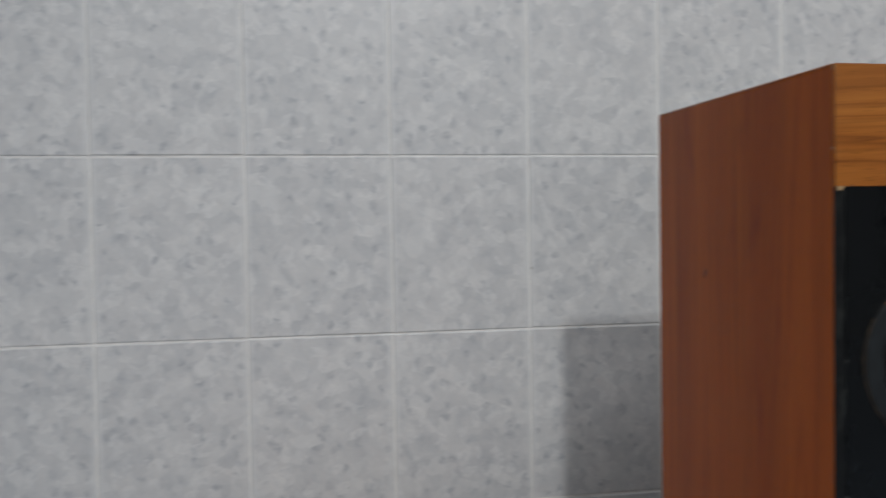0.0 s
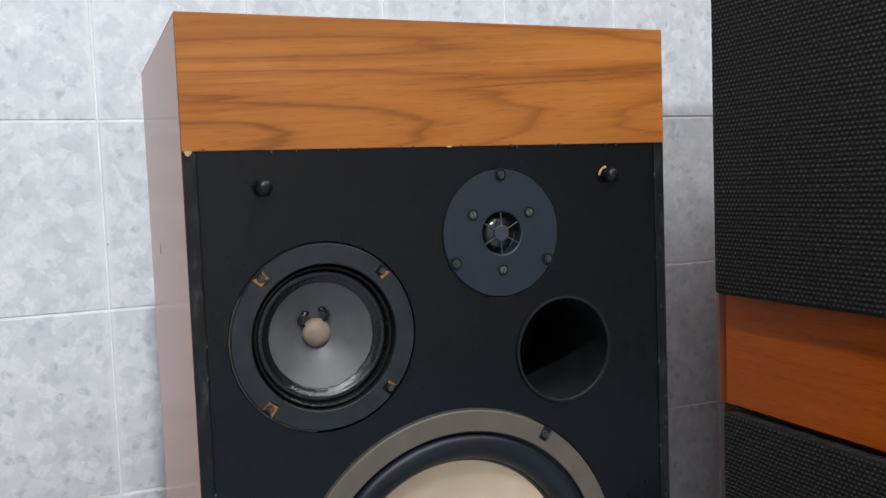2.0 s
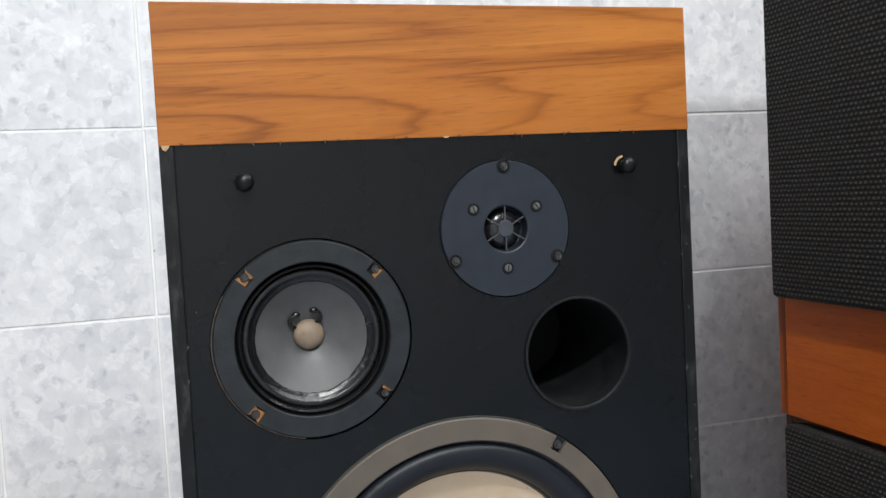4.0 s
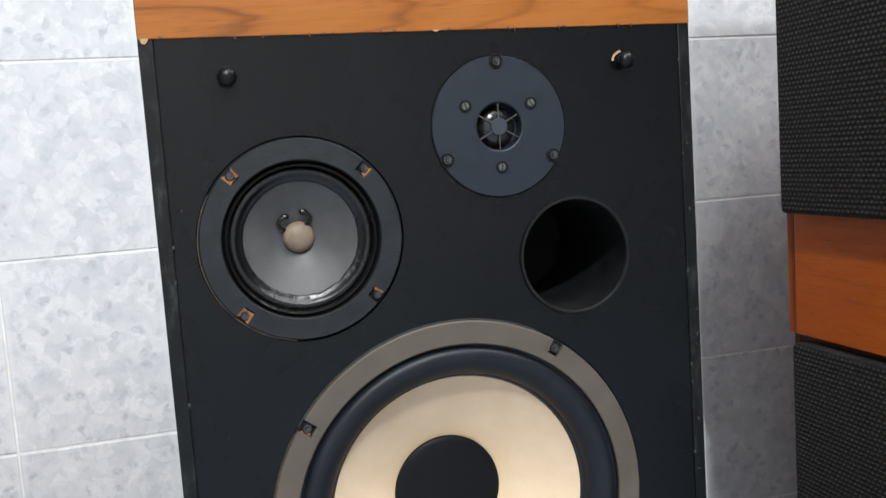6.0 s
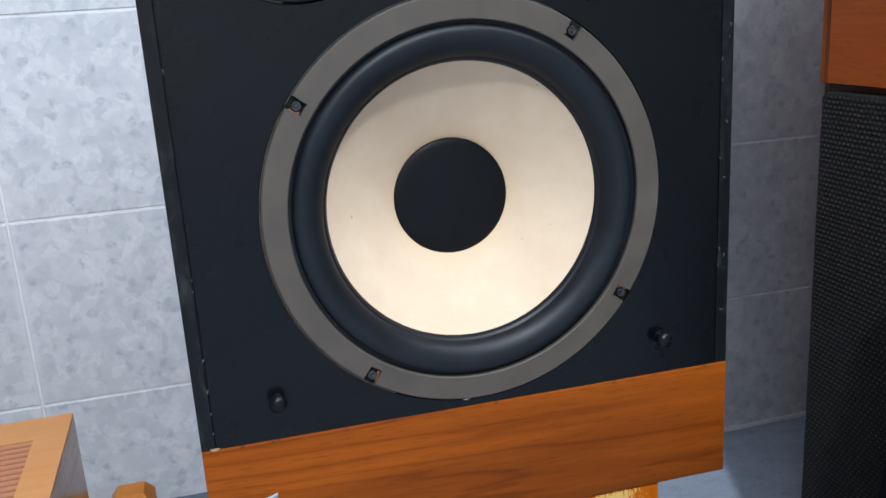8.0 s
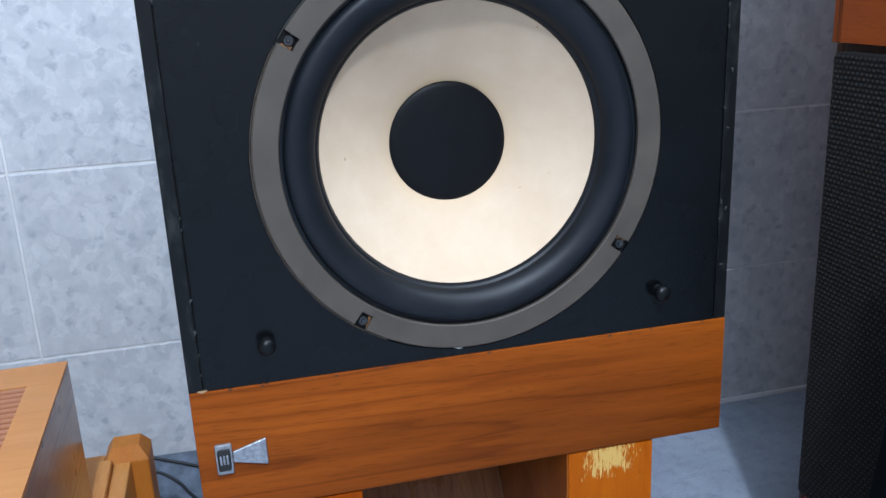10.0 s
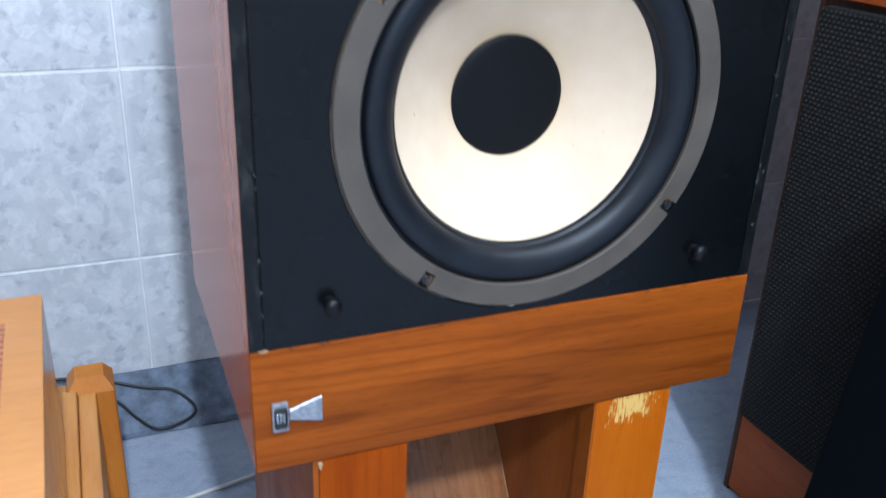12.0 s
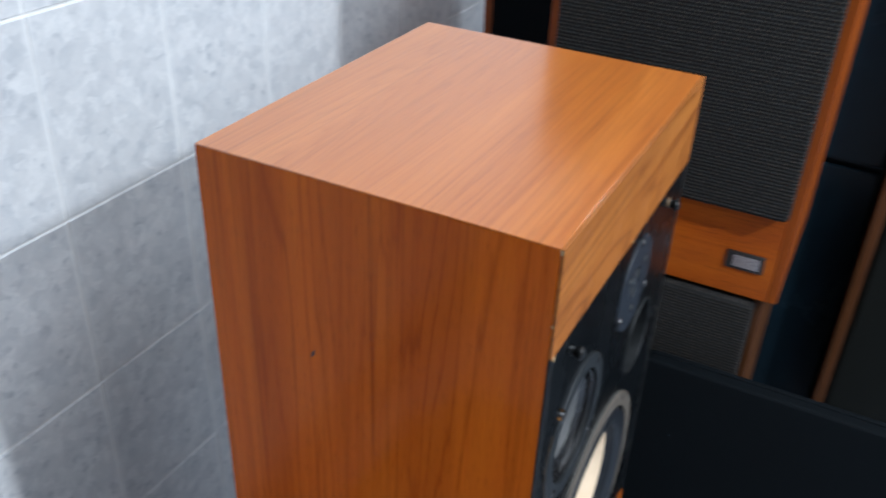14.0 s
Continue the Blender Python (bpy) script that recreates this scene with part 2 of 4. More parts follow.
cream = cream_paper()
grey_paper = plain("grey_cone", (0.054, 0.054, 0.0535), 0.55, vary=0.22, scale=50, bump=0.15)
tan_paper = plain("tan_dome", (0.17, 0.125, 0.085), 0.6, vary=0.25, scale=120, bump=0.1)
plate_blue = plain("tweeter_plate", (0.0095, 0.0130, 0.0192), 0.48, vary=0.12, scale=90, bump=0.15, spec=0.3)
dome_grey = plain("tweeter_dome", (0.020, 0.0245, 0.031), 0.42, vary=0.1, scale=90)
spoke_grey = plain("spoke_grey", (0.05, 0.05, 0.05), 0.4, vary=0.2, scale=90)
amber = plain("amber_glue", (0.25, 0.10, 0.016), 0.3, vary=0.4, scale=200, coat=0.4)
tar_black = plain("tar_black", (0.004, 0.004, 0.0045), 0.25, vary=0.2, scale=42, bump=0.7, spec=0.42)
screw_grey = plain("dull_screw", (0.085, 0.088, 0.082), 0.4, metal=0.4, vary=0.3, scale=300)
steel = plain("dark_steel", (0.07, 0.07, 0.072), 0.35, metal=0.9, vary=0.3, scale=200)
silver = plain("brushed_pewter", (0.38, 0.385, 0.40), 0.36, metal=0.85, vary=0.35, scale=260, bump=0.25)
bright = plain("bright_trim", (0.62, 0.63, 0.64), 0.25, metal=1.0, vary=0.1, scale=80)
grey_tube = plain("port_tube", (0.0065, 0.0075, 0.008), 0.5, vary=0.25, scale=60, bump=0.1, spec=0.22)
chip = plain("bare_chip", (0.31, 0.20, 0.10), 0.7, vary=0.3, scale=300)
scuff_grey = plain("scuff_grey", (0.030, 0.032, 0.029), 0.7, vary=0.5, scale=300)
dent_brown = plain("dent_brown", (0.045, 0.014, 0.004), 0.6, vary=0.3, scale=300)
rim_pale = plain("worn_rim", (0.045, 0.031, 0.019), 0.5, vary=0.95, scale=160)
white_wire = plain("white_wire", (0.62, 0.60, 0.54), 0.5, vary=0.1, scale=80)
black_wire = plain("black_wire", (0.012, 0.013, 0.016), 0.45, vary=0.2, scale=80)
ink = plain("black_ink", (0.012, 0.012, 0.012), 0.5, vary=0.1)
# Tones of unseen walls, set for what the loudspeaker reflects.
plaster = plain("bright_unseen_wall", (0.82, 0.82, 0.81), 0.8, vary=0.06, scale=4, bump=0.1)
dim_plaster = plain("dim_unseen_wall", (0.22, 0.215, 0.21), 0.8, vary=0.1, scale=4, bump=0.1)
ceiling_paint = plain("ceiling_paint", (0.74, 0.75, 0.76), 0.85, vary=0.04, scale=5, bump=0.1)
grout = plain("grout", (0.75, 0.75, 0.74), 0.85, vary=0.14, scale=25, bump=0.3)
slat_wood = wood("vent_wood", 0, (0.34, 0.125, 0.055), (0.43, 0.175, 0.08), (0.50, 0.23, 0.11), rough=0.45, seed=12.0, pores=0.4)
white_paint = plain("white_paint", (0.72, 0.73, 0.745), 0.6, vary=0.04, scale=6, bump=0.1)
lamp_white = plain("lamp_housing", (0.75, 0.75, 0.75), 0.5, vary=0.03)


def tile_glaze():
    s = Mat("speckled_tile", rough=0.34)
    v = s.coords((1, 1, 1), 17.0)
    warp = s.node("ShaderNodeTexNoise", Vector=v, Scale=45.0, Detail=2.0)
    push = s.node("ShaderNodeVectorMath", Vector=warp.outputs["Color"])
    push.operation = "MULTIPLY_ADD"
    push.inputs[1].default_value = (0.020, 0.020, 0.020)
    s.link(v, push.inputs[2])
    w = push.outputs[0]
    big = s.node("ShaderNodeTexVoronoi", Vector=w, Scale=52.0, Randomness=1.0)
    r = s.split(big.outputs["Color"])[0]
    patches = s.ramp(r, (0.0, (0.43, 0.46, 0.50)), (0.22, (0.53, 0.55, 0.58)), (0.62, (0.585, 0.60, 0.62)), (1.0, (0.71, 0.725, 0.74)))
    soft = s.ramp(s.noise(w, 38.0, 6, 0.72), (0.30, (0.46, 0.48, 0.51)), (0.46, (0.57, 0.58, 0.595)), (0.56, (0.61, 0.615, 0.625)), (0.70, (0.71, 0.715, 0.72)))
    c = s.mix(0.34, soft, patches)
    small = s.node("ShaderNodeTexVoronoi", Vector=w, Scale=62.0, Randomness=1.0)
    dots = s.math("MULTIPLY", s.ramp(small.outputs["Distance"], (0.22, (1.0,)), (0.50, (0.0,))), s.ramp(s.split(small.outputs["Color"])[1], (0.58, (0.0,)), (0.82, (0.85,))))
    c = s.mix(s.math("MULTIPLY", dots, s.ramp(s.noise(w, 150.0, 3, 0.7), (0.38, (0.15,)), (0.6, (1.0,)))), c, (0.385, 0.41, 0.45))
    flake = s.node("ShaderNodeTexVoronoi", Vector=w, Scale=64.0, Randomness=1.0)
    torn = s.ramp(s.noise(w, 120.0, 3, 0.65), (0.40, (0.2,)), (0.54, (1.0,)))
    pale = s.math("MULTIPLY", torn, s.ramp(s.split(flake.outputs["Color"])[2], (0.72, (0.0,)), (0.80, (0.42,))))
    c = s.mix(pale, c, (0.76, 0.765, 0.77))
    x, y, z = s.split(s.coords())
    rim = s.ramp(s.math("ABSOLUTE", x), (0.091, (0.0,)), (0.0965, (0.7,)))
    c = s.mix(rim, c, (0.68, 0.69, 0.70))
    crack = s.ramp(s.noise(s.coords((1, 1, 0.3), 9.0), 95.0, 2, 0.4), (0.80, (0.0,)), (0.815, (0.7,)))
    c = s.mix(crack, c, (0.22, 0.22, 0.21))
    return s.out(c, s.ramp(s.noise(v, 60.0, 3), (0.3, (0.28,)), (0.7, (0.42,))), s.noise(w, 70.0, 4), 0.12, 0.001)


tile_mat = tile_glaze()


def felt_floor():
    s = Mat("blue_grey_carpet", rough=0.95, spec=0.2)
    v = s.coords()
    big = s.noise(v, 11.0, 6, 0.7)
    fib = s.noise(v, 330.0, 4, 0.75)
    mid = s.noise(v, 45.0, 5, 0.7)
    c = s.ramp(big, (0.3, (0.29, 0.335, 0.41)), (0.7, (0.43, 0.475, 0.55)))
    c = s.mix(0.35, c, s.ramp(fib, (0.3, (0.15, 0.18, 0.23)), (0.7, (0.38, 0.42, 0.48))))
    c = s.mix(s.ramp(mid, (0.50, (0.0,)), (0.75, (0.5,))), c, (0.17, 0.20, 0.25))
    lint = s.ramp(s.noise(v, 210.0, 1, 0.4), (0.77, (0.0,)), (0.80, (0.6,)))
    c = s.mix(lint, c, (0.55, 0.57, 0.6))
    return s.out(c, None, s.math("ADD", fib, mid), 0.5, 0.002)


carpet = felt_floor()
# Carpet tone darkened: the shade along the wall put into the colour.
shaded_carpet = plain("shaded_carpet_edge", (0.15, 0.18, 0.23), 0.9, vary=0.45, scale=45, bump=0.5, spec=0.2)


def cloth(name, ground, fleck, pitch):
    """Coarse woven grille cloth on a face in the local x-z plane."""
    s = Mat(name, rough=0.85, spec=0.25)
    x, y, z = s.split(s.coords())
    wob = s.noise(s.coords(), 60.0, 2, 0.5)
    k = 2 * math.pi / pitch
    zz = s.math("MULTIPLY_ADD", z, k, s.math("MULTIPLY", wob, 1.6))
    row = s.math("MULTIPLY_ADD", s.math("SINE", zz), 0.5, 0.5)
    half = s.math("MULTIPLY", s.math("FLOOR", s.math("MULTIPLY", zz, 1 / (2 * math.pi))), math.pi)
    xx = s.math("ADD", s.math("MULTIPLY_ADD", x, k * 0.8, s.math("MULTIPLY", wob, 1.2)), half)
    col = s.math("MULTIPLY_ADD", s.math("SINE", xx), 0.5, 0.5)
    knot = s.math("MULTIPLY", row, s.math("MULTIPLY_ADD", col, 0.8, 0.2))
    tint = s.noise(s.coords((1.0, 1, 1.4)), 230.0, 3, 0.8)
    c = s.mix(s.ramp(knot, (0.28, (0.0,)), (0.75, (1.0,))), ground, s.ramp(tint, (0.40, tuple(q * 0.2 for q in fleck)), (0.52, (fleck[0] * 0.5, fleck[1] * 0.58, fleck[2] * 0.55)), (0.66, tuple(q * 1.25 for q in fleck))))
    cool = s.ramp(s.noise(s.coords(), 150.0, 2, 0.6), (0.45, (0.0,)), (0.62, (0.55,)))
    c = s.mix(s.math("MULTIPLY", cool, knot), c, (fleck[2] * 0.62, fleck[2] * 0.8, fleck[2] * 0.95))
    return s.out(c, None, knot, 0.7, 0.002)


cloth_brown = cloth("brown_black_cloth", (0.0045, 0.0043, 0.0043), (0.080, 0.062, 0.048), 0.0048)
cloth_black = plain("fine_black_cloth", (0.0030, 0.0043, 0.0055), 0.75, vary=0.2, scale=300, bump=0.4, spec=0.05)
cloth_green = plain("dark_green_cloth", (0.005, 0.006, 0.005), 0.8, vary=0.2, scale=300, bump=0.4, spec=0.15)


def worn_pine():
    """Orange pine with a patch rubbed down to pale wood near the top edge."""
    m = wood("worn_orange_pine", 2, (0.24, 0.046, 0.0005), (0.35, 0.080, 0.0005), (0.42, 0.112, 0.001), rough=0.4, coat=0.05, figure=0.6, seed=3.6, pores=0.5, lined=0.3, streaks=0.3, spec=0.05, cloudy=0.25)
    s = Mat("", grown=m)
    x, y, z = s.split(s.coords())
    streak = s.noise(s.coords((1, 1, 0.16)), 560.0, 4, 0.75)
    wide = s.math("SUBTRACT", 1.0, s.math("MULTIPLY", s.math("ABSOLUTE", s.math("SUBTRACT", x, 0.030)), 42.0))
    tall = s.math("SUBTRACT", 1.0, s.math("MULTIPLY", s.math("ABSOLUTE", s.math("SUBTRACT", z, 0.364)), 54.0))
    f = s.math("ADD", s.math("MINIMUM", wide, tall), s.math("MULTIPLY", s.math("SUBTRACT", streak, 0.5), 3.2))
    old = s.b.inputs["Base Color"].links[0].from_socket
    c = s.mix(s.ramp(f, (0.36, (0.0,)), (0.56, (0.8,))), old, (0.60, 0.41, 0.12))
    s.link(c, s.b.inputs["Base Color"])
    return m


pine_worn = worn_pine()

# ---- mesh helpers ----


def thing(name, place, label, category, turn=0.0, group="", kind=""):
    ob = new(name)
    ob.matrix_world = pose(*place, 0, 0, turn)
    ob.empty_display_size = 0.05
    return tagged(ob, label, category, group, kind)


def finish(name, bm, material, smooth=40):
    me = bpy.data.meshes.new(name)
    bm.normal_update()
    bm.to_mesh(me)
    bm.free()
    me.materials.append(material)
    if smooth:
        me.shade_smooth()
        me.set_sharp_from_angle(angle=radians(smooth))
    return me


def part(name, bm, material, parent, label="", place=(0, 0, 0), turn=(0, 0, 0), smooth=20):
    ob = new(name, finish(name, bm, material, smooth))
    ob.parent = parent
    ob.matrix_local = pose(*place, *turn)
    if label:
        ob["label"] = label
    return ob


def box(x0, y0, z0, x1, y1, z1, bevel=0.0015, seg=2):
    bm = bmesh.new()
    bmesh.ops.create_cube(bm, size=1)
    for v in bm.verts:
        v.co = Vector((x0 + (x1 - x0) * (v.co.x + 0.5), y0 + (y1 - y0) * (v.co.y + 0.5), z0 + (z1 - z0) * (v.co.z + 0.5)))
    if bevel:
        bmesh.ops.bevel(bm, geom=bm.edges[:], offset=bevel, segments=seg, affect="EDGES", profile=0.5)
    return bm


def lathe(profile, seg=72, start=0.0, sweep=360.0):
    """Turns a profile of (radius, y) round the y axis; y grows into the baffle."""
    bm = bmesh.new()
    full = abs(sweep - 360.0) < 1e-6
    n = seg if full else max(3, int(seg * sweep / 360.0)) + 1
    rings = []
    for i in range(n):
        a = radians(start + sweep * i / (seg if full else n - 1))
        rings.append([bm.verts.new((r * math.cos(a), y, r * math.sin(a))) for r, y in profile])
    for i in range(n if full else n - 1):
        p, q = rings[i], rings[(i + 1) % n]
        for k in range(len(profile) - 1):
            bm.faces.new((p[k], p[k + 1], q[k + 1], q[k]))
    if not full:
        for r, flip in ((rings[0], True), (rings[-1], False)):
            if len(r) > 2:
                bm.faces.new(r[::-1] if flip else r)
    bmesh.ops.remove_doubles(bm, verts=bm.verts[:], dist=1e-6)
    bmesh.ops.recalc_face_normals(bm, faces=bm.faces[:])
    return bm


def flip_to_front(bm):
    """Lets an open turned shell face the front."""
    total = sum(f.normal.y * f.calc_area() for f in bm.faces)
    if total > 0:
        bmesh.ops.reverse_faces(bm, faces=bm.faces[:])
    return bm


def arc(a0, a1, n, f):
    return [f(radians(a0 + (a1 - a0) * i / n)) for i in range(n + 1)]


def holed_board(name, outline, holes, y0, y1):
    """A board in the x-z plane with round holes, from a filled curve."""
    cu = bpy.data.curves.new(name, "CURVE")
    cu.dimensions, cu.fill_mode, cu.extrude = "2D", "BOTH", (y1 - y0) / 2
    loops = [outline] + [[(cx + r * math.cos(2 * math.pi * i / 96), cz + r * math.sin(2 * math.pi * i / 96)) for i in range(96)] for cx, cz, r in holes]
    for pts in loops:
        sp = cu.splines.new("POLY")
        sp.points.add(len(pts) - 1)
        sp.use_cyclic_u = True
        for p, (x, z) in zip(sp.points, pts):
            p.co = (x, z, 0, 1)
    tmp = new(name + "_curve", cu)
    bpy.context.view_layer.update()
    me = bpy.data.meshes.new_from_object(tmp.evaluated_get(bpy.context.evaluated_depsgraph_get()))
    bpy.data.objects.remove(tmp)
    bpy.data.curves.remove(cu)
    bm = bmesh.new()
    bm.from_mesh(me)
    bpy.data.meshes.remove(me)
    for v in bm.verts:
        v.co = Vector((v.co.x, (y0 + y1) / 2 - v.co.z, v.co.y))
    bmesh.ops.remove_doubles(bm, verts=bm.verts[:], dist=1e-6)
    bmesh.ops.recalc_face_normals(bm, faces=bm.faces[:])
    return bm


def tube(points, radius, seg=8):
    """A round wire through the points, smoothed."""
    pts = [Vector(p) for p in points]
    path = []
    for i in range(len(pts) - 1):
        p0, p1, p2, p3 = pts[max(i - 1, 0)], pts[i], pts[i + 1], pts[min(i + 2, len(pts) - 1)]
        for k in range(8):
            t = k / 8
            path.append(0.5 * ((2 * p1) + (p2 - p0) * t + (2 * p0 - 5 * p1 + 4 * p2 - p3) * t * t + (3 * p1 - p0 - 3 * p2 + p3) * t ** 3))
    path.append(pts[-1])
    bm = bmesh.new()
    rings = []
    for i, p in enumerate(path):
        d = (path[min(i + 1, len(path) - 1)] - path[max(i - 1, 0)]).normalized()
        u = d.cross(Vector((0, 0, 1)))
        u = u.normalized() if u.length > 1e-4 else Vector((1, 0, 0))
        w = d.cross(u)
        rings.append([bm.verts.new(p + radius * (math.cos(2 * math.pi * k / seg) * u + math.sin(2 * math.pi * k / seg) * w)) for k in range(seg)])
    for p, q in zip(rings, rings[1:]):
        for k in range(seg):
            bm.faces.new((p[k], p[(k + 1) % seg], q[(k + 1) % seg], q[k]))
    for r in (rings[0], rings[-1]):
        bm.faces.new(r)
    bmesh.ops.recalc_face_normals(bm, faces=bm.faces[:])
    return bm


def screw_mesh(r):
    return lathe([(0, -0.0022), (r * 0.30, -0.0020), (r * 0.34, -0.0010), (r * 0.45, -0.0012), (r * 0.8, -0.0012), (r, -0.0004), (r, 0.003)], 20)


# ---- room ----
X0, X1, Y0, Y1, H = -2.23, 2.57, -3.4, 0.682, 2.42
TX, TZ = -0.031, -0.017


def floor_sheet():
    """Carpet that curls up a little where it meets the tiled wall behind the rack."""
    bm = bmesh.new()
    xs = [X0 - 0.1, -1.2, -0.8] + [-0.6 + 0.03 * i for i in range(60)] + [1.3, 1.8, X1 + 0.1]
    ys = [Y0 - 0.1, -2.4, -1.6, -1.0, -0.6, -0.3, 0.0] + [0.1 + 0.02 * i for i in range(30)]
    ys = [y for y in ys if y < Y1 - 0.012] + [Y1 - 0.010]
    grid = []
    for y in ys:
        row = []
        for x in xs:
            a = min(1, max(0, (y - 0.60) / 0.07))
            b = min(1, max(0, (0.26 - x) / 0.2))
            z = 0.012 * a * a * (3 - 2 * a) * b + 0.0015 * noise.noise((x * 6, y * 6, 0))
            row.append(bm.verts.new((x, y, z)))
        grid.append(row)
    for p, q in zip(grid, grid[1:]):
        for k in range(len(p) - 1):
            bm.faces.new((p[k], p[k + 1], q[k + 1], q[k]))
    low = bmesh.ops.extrude_face_region(bm, geom=bm.faces[:])
    for v in low["geom"]:
        if isinstance(v, bmesh.types.BMVert):
            v.co.z = -0.06
    bmesh.ops.recalc_face_normals(bm, faces=bm.faces[:])
    return bm


def setting(name, bm, material, label, category):
    ob = new(name, finish(name, bm, material, 40))
    return tagged(ob, label, category, kind="structure")


setting("floor", floor_sheet(), carpet, "blue-grey felt carpet running up to the tiled wall", "floor")
setting("wall_trim", box(X0, Y1 - 0.0115, 1.2262, X1, Y1 - 0.0079, H, 0.0008), white_paint, "white painted wall above the tiles", "wall")
wall_north = setting("wall_north", box(X0, Y1 - 0.0078, -0.05, X1, Y1 + 0.12, H, 0), grout, "grouted wall under pale grey speckled tiles", "wall")


def carpet_edge():
    """A strip of carpet curling up the tiles, shade put in its dark tone."""
    bm = bmesh.new()
    prof = [(Y1 - 0.0095, 0.064), (Y1 - 0.013, 0.0645), (Y1 - 0.026, 0.050), (Y1 - 0.044, 0.030), (Y1 - 0.064, 0.0180), (Y1 - 0.080, 0.0105)]
    rows = []
    for i in range(75):
        x = X0 + (0.20 - X0) * i / 74
        k = 0.0025 * noise.noise((x * 9, 0.3, 0.1))
        e = 0.010 * noise.noise((x * 7, 2.3, 0.7)) + 0.004 * noise.noise((x * 31, 1.3, 0.2))
        rows.append([bm.verts.new((x, y + (e if z < 0.02 else 0), z + (k if z > 0.02 else 0))) for y, z in prof] + [bm.verts.new((x, Y1 - 0.080, 0.002)), bm.verts.new((x, Y1 - 0.0095, 0.004))])
    for p, q in zip(rows, rows[1:]):
        for k in range(len(p)):
            bm.faces.new((p[k], p[(k + 1) % len(p)], q[(k + 1) % len(p)], q[k]))
    bm.faces.new(rows[0])
    bm.faces.new(rows[-1])
    bmesh.ops.recalc_face_normals(bm, faces=bm.faces[:])
    return bm


# Stands for the curled carpet edge; its dark tone paints the shade there.
setting("baseboard", carpet_edge(), shaded_carpet, "carpet edge curling up the tiled wall, shade painted into it", "skirting")
setting("trim", box(0.20, Y1 - 0.0150, -0.004, X1, Y1 - 0.0096, 0.0065, 0.001), white_paint, "thin pale strip where the carpet meets the tiles", "trim")
# Unseen closing walls: south brightened, sides dulled, for reflections in the cabinet.
setting("wall_south", box(X0, Y0 - 0.12, -0.05, X1, Y0, H, 0), plaster, "unseen plain wall, brightened as a reflector", "wall")
setting("wall_west", box(X0 - 0.12, Y0, -0.05, X0, Y1, H, 0), dim_plaster, "unseen plain wall, dulled to cut reflections", "wall")
setting("wall_east", box(X1, Y0, -0.05, X1 + 0.12, Y1, H, 0), dim_plaster, "unseen plain wall, dulled to cut reflections", "wall")
setting("ceiling", box(X0 - 0.12, Y0 - 0.12, H, X1 + 0.12, Y1 + 0.12, H + 0.1, 0), ceiling_paint, "plain white painted ceiling", "ceiling")


def ceiling_lamp(place, w, d, label):
    lamp = thing("ceiling_lamp", (place[0], place[1], H), label, "ceiling lamp")
    part("housing", box(-w / 2 - 0.02, -d / 2 - 0.02, -0.06, w / 2 + 0.02, d / 2 + 0.02, -0.001, 0.006), lamp_white, lamp)


ceiling_lamp(KEY, 0.12, 0.18, "small white ceiling lamp over the room's middle")
# Housing for the added fill panel.
ceiling_lamp((0.55, -0.85, 0), 1.2, 0.6, "unseen flat panel lamp on the ceiling, added as fill")
ceiling_lamp((1.5, -0.5, 0), 0.12, 1.22, "unseen long tube lamp on the ceiling, giving fill")
# Housing for the added fill tube.
ceiling_lamp((-1.2, -2.6, 0), 0.12, 1.22, "unseen long tube lamp on the ceiling, giving fill")

# ---- the open loudspeaker ----
W, D, HT, B0, B1 = 0.362, 0.292, 0.6225, 0.086, 0.536
BASE = 0.372


def chip_mesh(w, h, seed):
    rnd = random.Random(seed)
    bm = bmesh.new()
    pts = [(-w / 2, 0), (w / 2, 0), (w * 0.3, -h * rnd.uniform(0.5, 1)), (0, -h), (-w * 0.35, -h * rnd.uniform(0.3, 0.8))]
    f = bm.faces.new([bm.verts.new((x, -0.0008, z)) for x, z in pts])
    r = bmesh.ops.extrude_face_region(bm, geom=[f])
    for v in r["geom"]:
        if isinstance(v, bmesh.types.BMVert):
            v.co.y = 0.001
    bmesh.ops.recalc_face_normals(bm, faces=bm.faces[:])
    return bm


def screws(parent, cx, cz, radius, angles, r, y=-0.001):
    me = finish("screw", screw_mesh(r), steel)
    for a in angles:
        ob = new("screw", me)
        ob.parent = parent
        ob.matrix_local = pose(cx + radius * math.cos(radians(a)), y, cz + radius * math.sin(radians(a)), 0, a, 0)
        ob["label"] = "dark steel cross-head screw"


def patch_mesh(corners, h):
    """A thin flat patch on the front face, its corners given as radius and angle."""
    bm = bmesh.new()
    pts = [(r * math.cos(radians(a)), r * math.sin(radians(a))) for r, a in corners]
    f = bm.faces.new([bm.verts.new((x, 0.0003, z)) for x, z in pts])
    ext = bmesh.ops.extrude_face_region(bm, geom=[f])
    for v in ext["geom"]:
        if isinstance(v, bmesh.types.BMVert):
            v.co.y = 0.0003 - h
    bmesh.ops.recalc_face_normals(bm, faces=bm.faces[:])
    return bm


